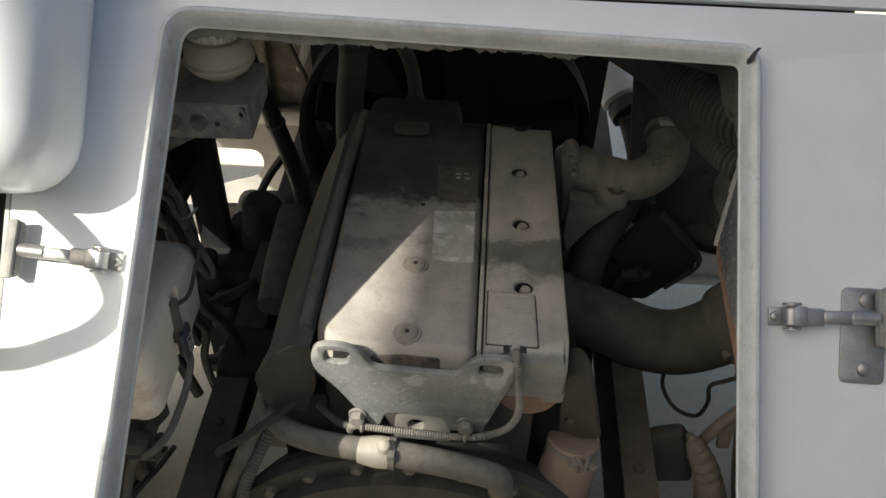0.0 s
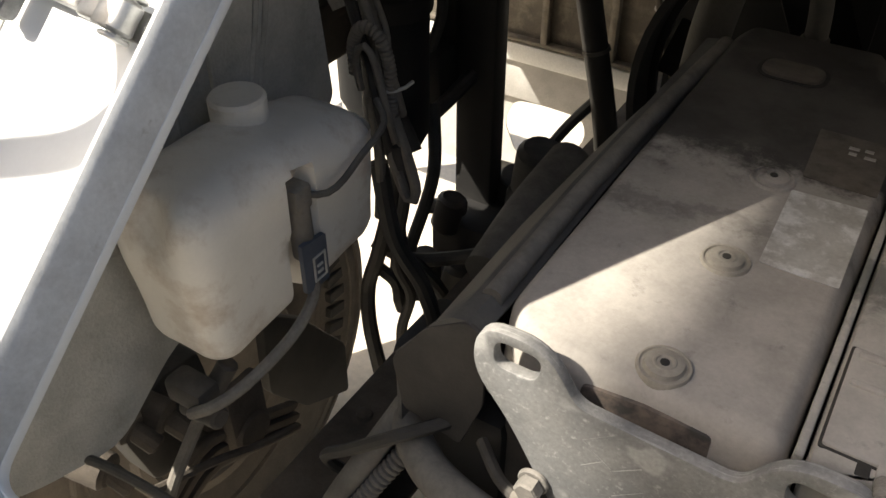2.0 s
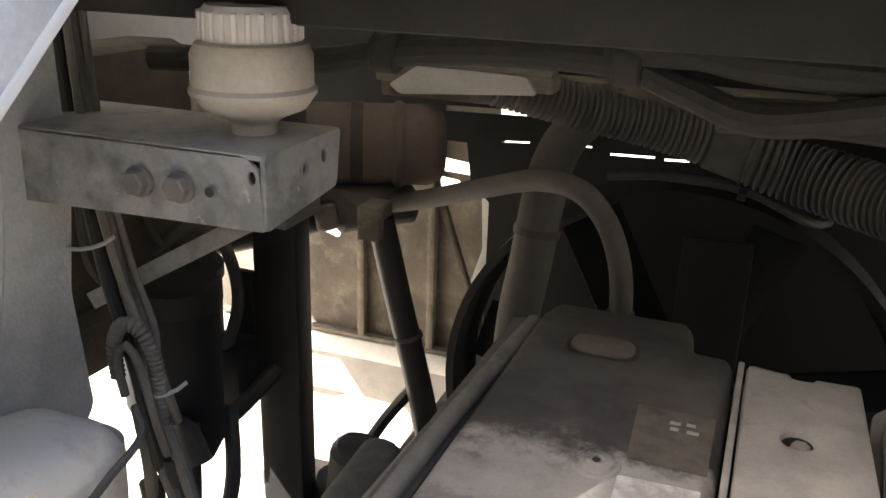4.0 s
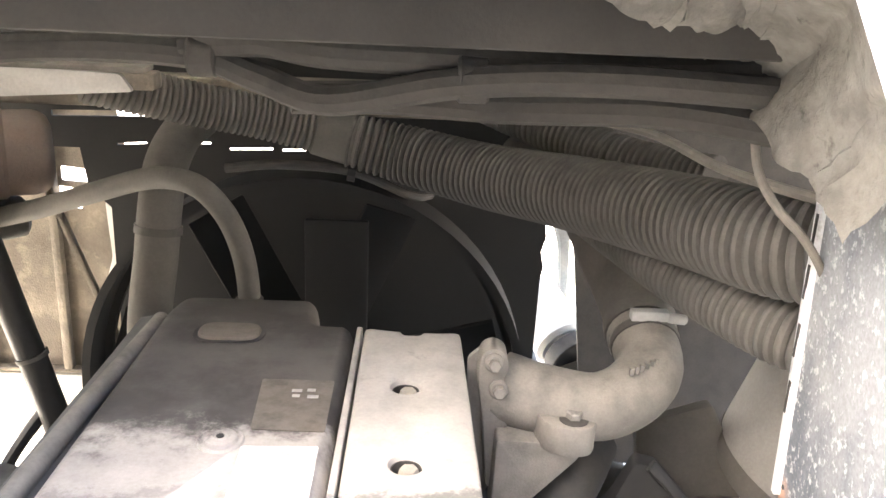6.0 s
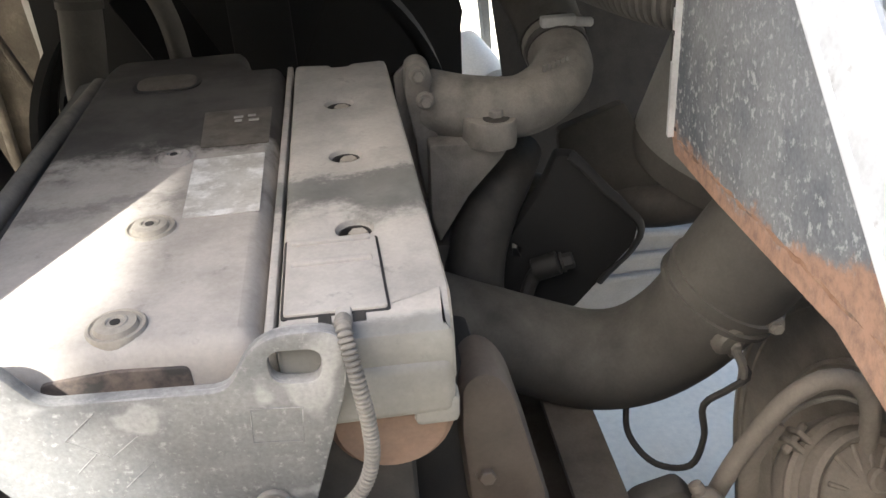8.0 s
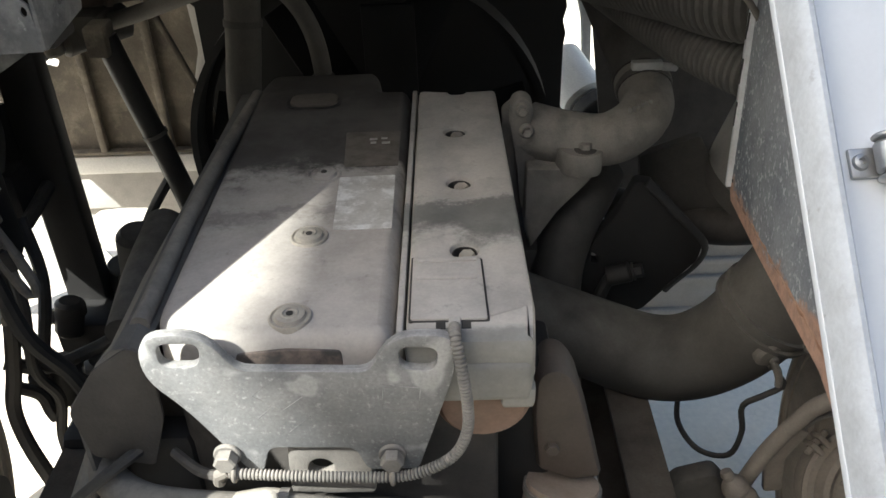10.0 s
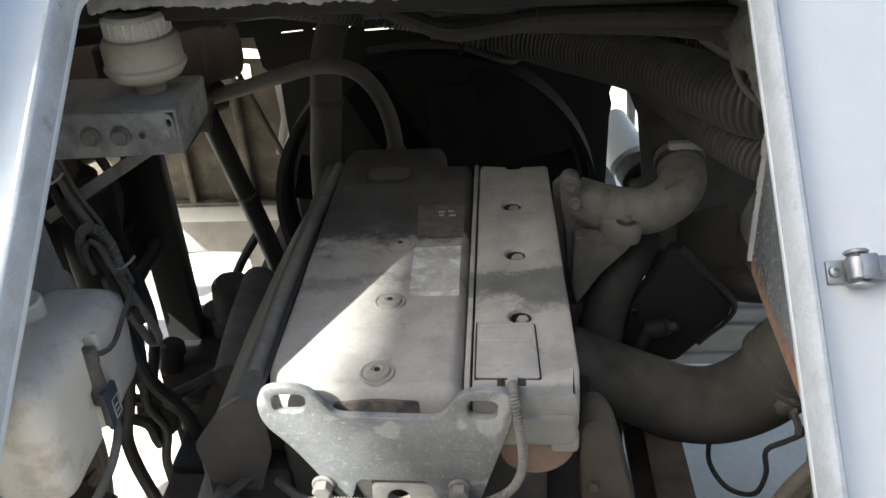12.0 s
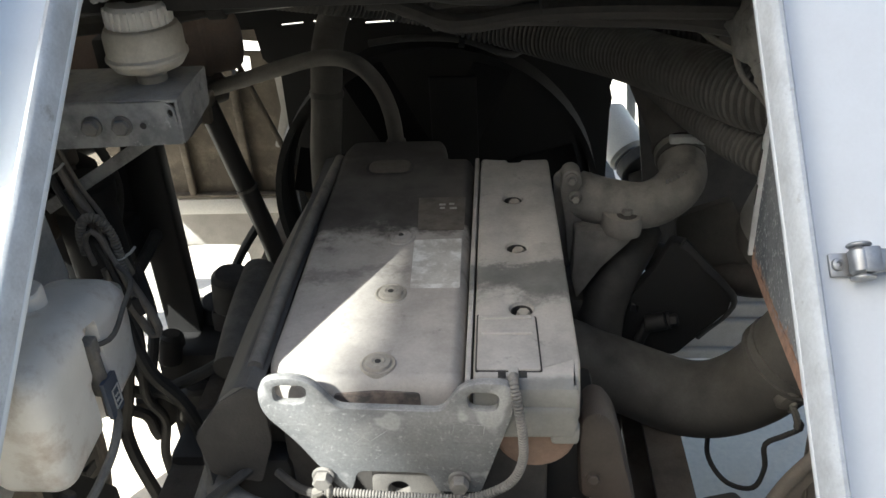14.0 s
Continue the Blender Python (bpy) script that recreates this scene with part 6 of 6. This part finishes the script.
# ---- wheels ----
def wheel(centre, side, label):
    w = thing("wheel", (centre[0], centre[1], centre[2] - 0.48), label, "wheel", "front wheels")
    m = Matrix.Translation(centre) @ pose(0, 0, 0, 0, 90 * side, 0)
    ty = part("tyre", lathe([(0.28, -0.10), (0.30, -0.115), (0.40, -0.14), (0.455, -0.135), (0.475, -0.11), (0.48, -0.05), (0.48, 0.05), (0.475, 0.11), (0.455, 0.135), (0.40, 0.14), (0.30, 0.115), (0.28, 0.10)], m, 72), M_TYRE, w)
    for k in range(60):
        part("tread_block", box((0.462, -0.012, 0.02), (0.487, 0.012, 0.100), 0.002, m @ Matrix.Rotation(2 * math.pi * k / 60, 4, "Z"), 1), M_TYRE, ty)
    for r, h in ((0.435, 0.1395), (0.405, 0.1405), (0.315, 0.122)):
        part("ridge", lathe([(r - 0.006, h - 0.004), (r - 0.003, h + 0.003), (r + 0.003, h + 0.003), (r + 0.006, h - 0.004)], m, 72), M_TYRE, ty)
    for k in range(7):
        part("raised_mark", box((0.335, -0.013, 0.118), (0.385, 0.013, 0.1385), 0.002, m @ Matrix.Rotation(radians(-125 + 7 * k if side < 0 else 60 + 7 * k), 4, "Z"), 1), M_DARK, ty)
    part("rim", lathe([(0, 0.02), (0.10, 0.02), (0.12, 0.06), (0.20, 0.06), (0.26, 0.10), (0.285, 0.112), (0.29, 0.10), (0.285, -0.10), (0.25, -0.09), (0, -0.09)], m, 48), M_TYRE, w)
    part("brake_drum", lathe([(0.05, 0.06), (0.20, 0.06), (0.215, 0.075), (0.215, 0.135), (0.205, 0.145), (0.185, 0.145), (0.175, 0.13), (0.05, 0.12)], m, 48), M_TYRE, w, "dusty brake drum rim")
    return w


wheel((0.98, 1.42, 0.42), -1, "dusty front tyre with tread blocks beside the duct")
wheel((-1.00, 1.42, 0.42), 1, "dusty front tyre glimpsed below the washer tank")
bc = thing("brake_chamber", (0.75, 1.45, 0.44), "dusty round brake chamber with clamp ring", "brake chamber")
CHAMBER = Matrix.Translation((0.775, 1.46, 0.585)) @ pose(0, 0, 0, 60, 0, 12)
part("drum", lathe([(0, 0), (0.088, 0), (0.094, 0.015), (0.094, 0.050), (0.088, 0.056), (0.086, 0.078), (0.080, 0.085), (0.074, 0.083), (0.070, 0.078), (0.045, 0.084), (0.018, 0.094), (0, 0.096)], CHAMBER, 48), M_TYRE, bc)
ring = part("clamp_ring", lathe([(0.090, 0.040), (0.101, 0.042), (0.104, 0.050), (0.101, 0.058), (0.090, 0.060)], CHAMBER, 48), M_TYRE, bc)
part("clamp_lug", roughen(join(box((-0.125, -0.012, 0.038), (-0.096, -0.003, 0.064), 0.003, CHAMBER @ Matrix.Rotation(radians(-52), 4, "Z")), box((-0.125, 0.004, 0.038), (-0.096, 0.013, 0.064), 0.003, CHAMBER @ Matrix.Rotation(radians(-52), 4, "Z")), cyl(CHAMBER @ Matrix.Rotation(radians(-52), 4, "Z") @ Vector((-0.114, -0.024, 0.051)), CHAMBER @ Matrix.Rotation(radians(-52), 4, "Z") @ Vector((-0.114, 0.026, 0.051)), 0.006, None, 10)), 0.001, 30), M_TYRE, ring)
for k, (turn, reach_) in enumerate(((20, 0.066), (48, 0.058), (70, 0.066), (95, 0.060), (118, 0.066), (150, 0.050))):
    part("crease", roughen(box((0.016, -0.0035, 0.080), (reach_, 0.0035, 0.0925), 0.002, CHAMBER @ Matrix.Rotation(radians(turn), 4, "Z") @ Matrix.Rotation(radians(9), 4, "Y"), 1), 0.0015, 50), M_TYRE, bc)
part("boss", roughen(cyl(CHAMBER @ Vector((0.012, 0.020, 0.085)), CHAMBER @ Vector((0.012, 0.020, 0.102)), 0.016, None, 12, 0.004), 0.003, 40), M_TYRE, bc)
part("shield_rim", tube([(0.676, 1.47, 0.660), (0.684, 1.46, 0.695), (0.702, 1.455, 0.728), (0.733, 1.45, 0.747), (0.765, 1.45, 0.747), (0.800, 1.45, 0.728)], 0.0035, 8), M_CAST, bc, "thin bright rim of the dust shield")
part("hose", tube([(0.596, 1.45, 0.560), (0.612, 1.44, 0.635), (0.634, 1.435, 0.698), (0.672, 1.43, 0.768), (0.698, 1.43, 0.790), (0.725, 1.43, 0.799), (0.762, 1.43, 0.789), (0.790, 1.43, 0.748), (0.800, 1.43, 0.68), (0.802, 1.44, 0.58)], 0.0130, 16), M_TYRE, bc, "thick dusty brake hose")
part("boot", tube([(0.560, 1.415, 0.664), (0.564, 1.412, 0.656), (0.574, 1.41, 0.640), (0.592, 1.405, 0.605), (0.612, 1.40, 0.565), (0.632, 1.39, 0.51), (0.65, 1.39, 0.44)], [0.006, 0.021, 0.027, 0.029, 0.031, 0.034, 0.036], 20, 0.008, 0.030, 0.0028), M_TYRE, bc, "dusty ribbed rubber boot")
part("stay", roughen(plate(rounded([(0.640, 0.585), (0.628, 0.665), (0.672, 0.725), (0.690, 0.715), (0.662, 0.660), (0.668, 0.585)], 0.006, 3), 0.012, Matrix.Translation((0, 1.44, 0)) @ UP, [], 0.003), 0.002, 30), M_TYRE, bc)
part("knuckle", roughen(plate(rounded([(0.470, 0.580), (0.49, 0.622), (0.555, 0.640), (0.60, 0.58), (0.61, 0.46), (0.49, 0.44)], 0.015, 4), 0.04, Matrix.Translation((0, 1.43, 0)) @ UP, [], 0.012), 0.004, 14), M_BLACK, bc)
cw = thing("hanging_cable", (0.57, 1.6, 0.55), "black cable hanging in a loop below the duct", "cable")
part("cable", tube([(0.535, 1.66, 0.69), (0.545, 1.65, 0.62), (0.55, 1.64, 0.55), (0.58, 1.60, 0.52), (0.62, 1.56, 0.545), (0.632, 1.55, 0.61), (0.622, 1.545, 0.675), (0.650, 1.54, 0.702), (0.680, 1.54, 0.722), (0.672, 1.538, 0.742)], 0.0052, 8), M_LOOM, cw)
rbm = thing("far_side_step", (0.8, 2.3, 0.2), "pale step beam beyond the duct", "beam")
part("beam", box((0.55, 2.40, 0.30), (1.4, 2.5, 0.52), 0.01), M_SILL, rbm)
part("ledge", box((0.55, 2.33, 0.39), (1.4, 2.42, 0.41), 0.005), M_CORR, rbm)
part("plate", box((0.80, 2.32, 0.36), (0.90, 2.335, 0.50), 0.003), M_CORR, rbm)
al = thing("alternator", (0.33, 1.9, 0.55), "black alternator and bracket beside the engine block", "engine part")
part("body", cyl((0.30, 1.95, 0.62), (0.42, 1.95, 0.62), 0.09, None, 28, 0.012), M_BLACK, al)
part("pulley", lathe([(0, 0), (0.035, 0), (0.038, 0.004), (0.030, 0.012), (0.038, 0.020), (0.035, 0.024), (0, 0.024)], along((0.42, 1.95, 0.62), (0.46, 1.95, 0.62)), 24), M_DARK, al)
part("arm", roughen(cyl((0.40, 1.9, 0.70), (0.40, 2.0, 0.80), 0.03, None, 14), 0.003, 14), M_BLACK, al)
part("bracket", roughen(box((0.22, 1.78, 0.50), (0.32, 2.0, 0.85), 0.02), 0.004, 12), M_BLACK, al)
# ---- hatch latches ----
def latch(at, side, turn, label):
    """A hold-down latch lying on the hood; its arm runs outwards from its hinge."""
    L = thing("hatch_latch", HOOD @ Vector((at[0], at[1], 0)), label, "latch", "hatch latches")
    m = HOOD @ Matrix.Translation((at[0], at[1], 0.003)) @ Matrix.Rotation(radians(turn), 4, "Z") @ Matrix.Diagonal((side, 1, 1, 1))
    pieces = (
        ("base", M_SILVER, join(box((-0.018, -0.0125, -0.003), (0.022, 0.0125, 0.003), 0.0015), lathe([(0, 0.001), (0.002, 0.001), (0.003, 0.005), (0.006, 0.004), (0.007, 0), (0.007, -0.002)], Matrix.Translation((-0.010, 0, 0.003)), 14))),
        ("hinge", M_SILVER, join(cyl((0.009, -0.0135, 0.015), (0.009, 0.0135, 0.015), 0.012, None, 20), box((0.008, -0.0135, 0.019), (0.026, 0.0135, 0.027), 0.002), cyl((0.009, -0.019, 0.015), (0.009, 0.019, 0.015), 0.006, None, 16), cyl((0.009, -0.019, 0.015), (0.009, -0.015, 0.015), 0.0125, None, 18), cyl((0.009, 0.015, 0.015), (0.009, 0.019, 0.015), 0.0125, None, 18))),
        ("arm", M_SILVER, join(box((0.008, -0.012, 0.010), (0.052, 0.012, 0.022), 0.004), box((0.048, -0.009, 0.009), (0.092, 0.009, 0.023), 0.005), cyl((0.085, 0, 0.016), (0.125, 0, 0.018), 0.010, None, 16))),
        ("t_handle", M_ZINC, join(box((0.120, -0.040, 0.006), (0.142, 0.040, 0.026), 0.008), box((0.124, -0.042, 0.022), (0.139, 0.042, 0.031), 0.004))),
    )
    for n, mat, bm in pieces:
        bm.transform(m)
        part(n, bm, mat, L)
    return L


latch((-0.440, 0.322), -1, -4, "galvanised hinge latch with a T handle lying outwards")
L2 = latch((0.492, 0.300), 1, 2, "galvanised hinge latch hooked in a riveted catch plate")
part("catch_plate", plate(rounded([(0.572, 0.215), (0.632, 0.215), (0.632, 0.345), (0.572, 0.345)], 0.01, 3), 0.004, HOOD @ Matrix.Translation((0, 0, 0.004)), [], 0.001), M_SILVER, L2)
for vv in (0.235, 0.328):
    part("rivet", lathe([(0, 0), (0.010, 0), (0.009, 0.004), (0.004, 0.006), (0, 0.006)], HOOD @ Matrix.Translation((0.604, vv, 0.004)), 16), M_SILVER, L2)
part("sleeve", cyl(HOOD @ Vector((0.63, 0.298, 0.02)), HOOD @ Vector((0.72, 0.296, 0.02)), 0.02, None, 18), M_BLACK, L2)
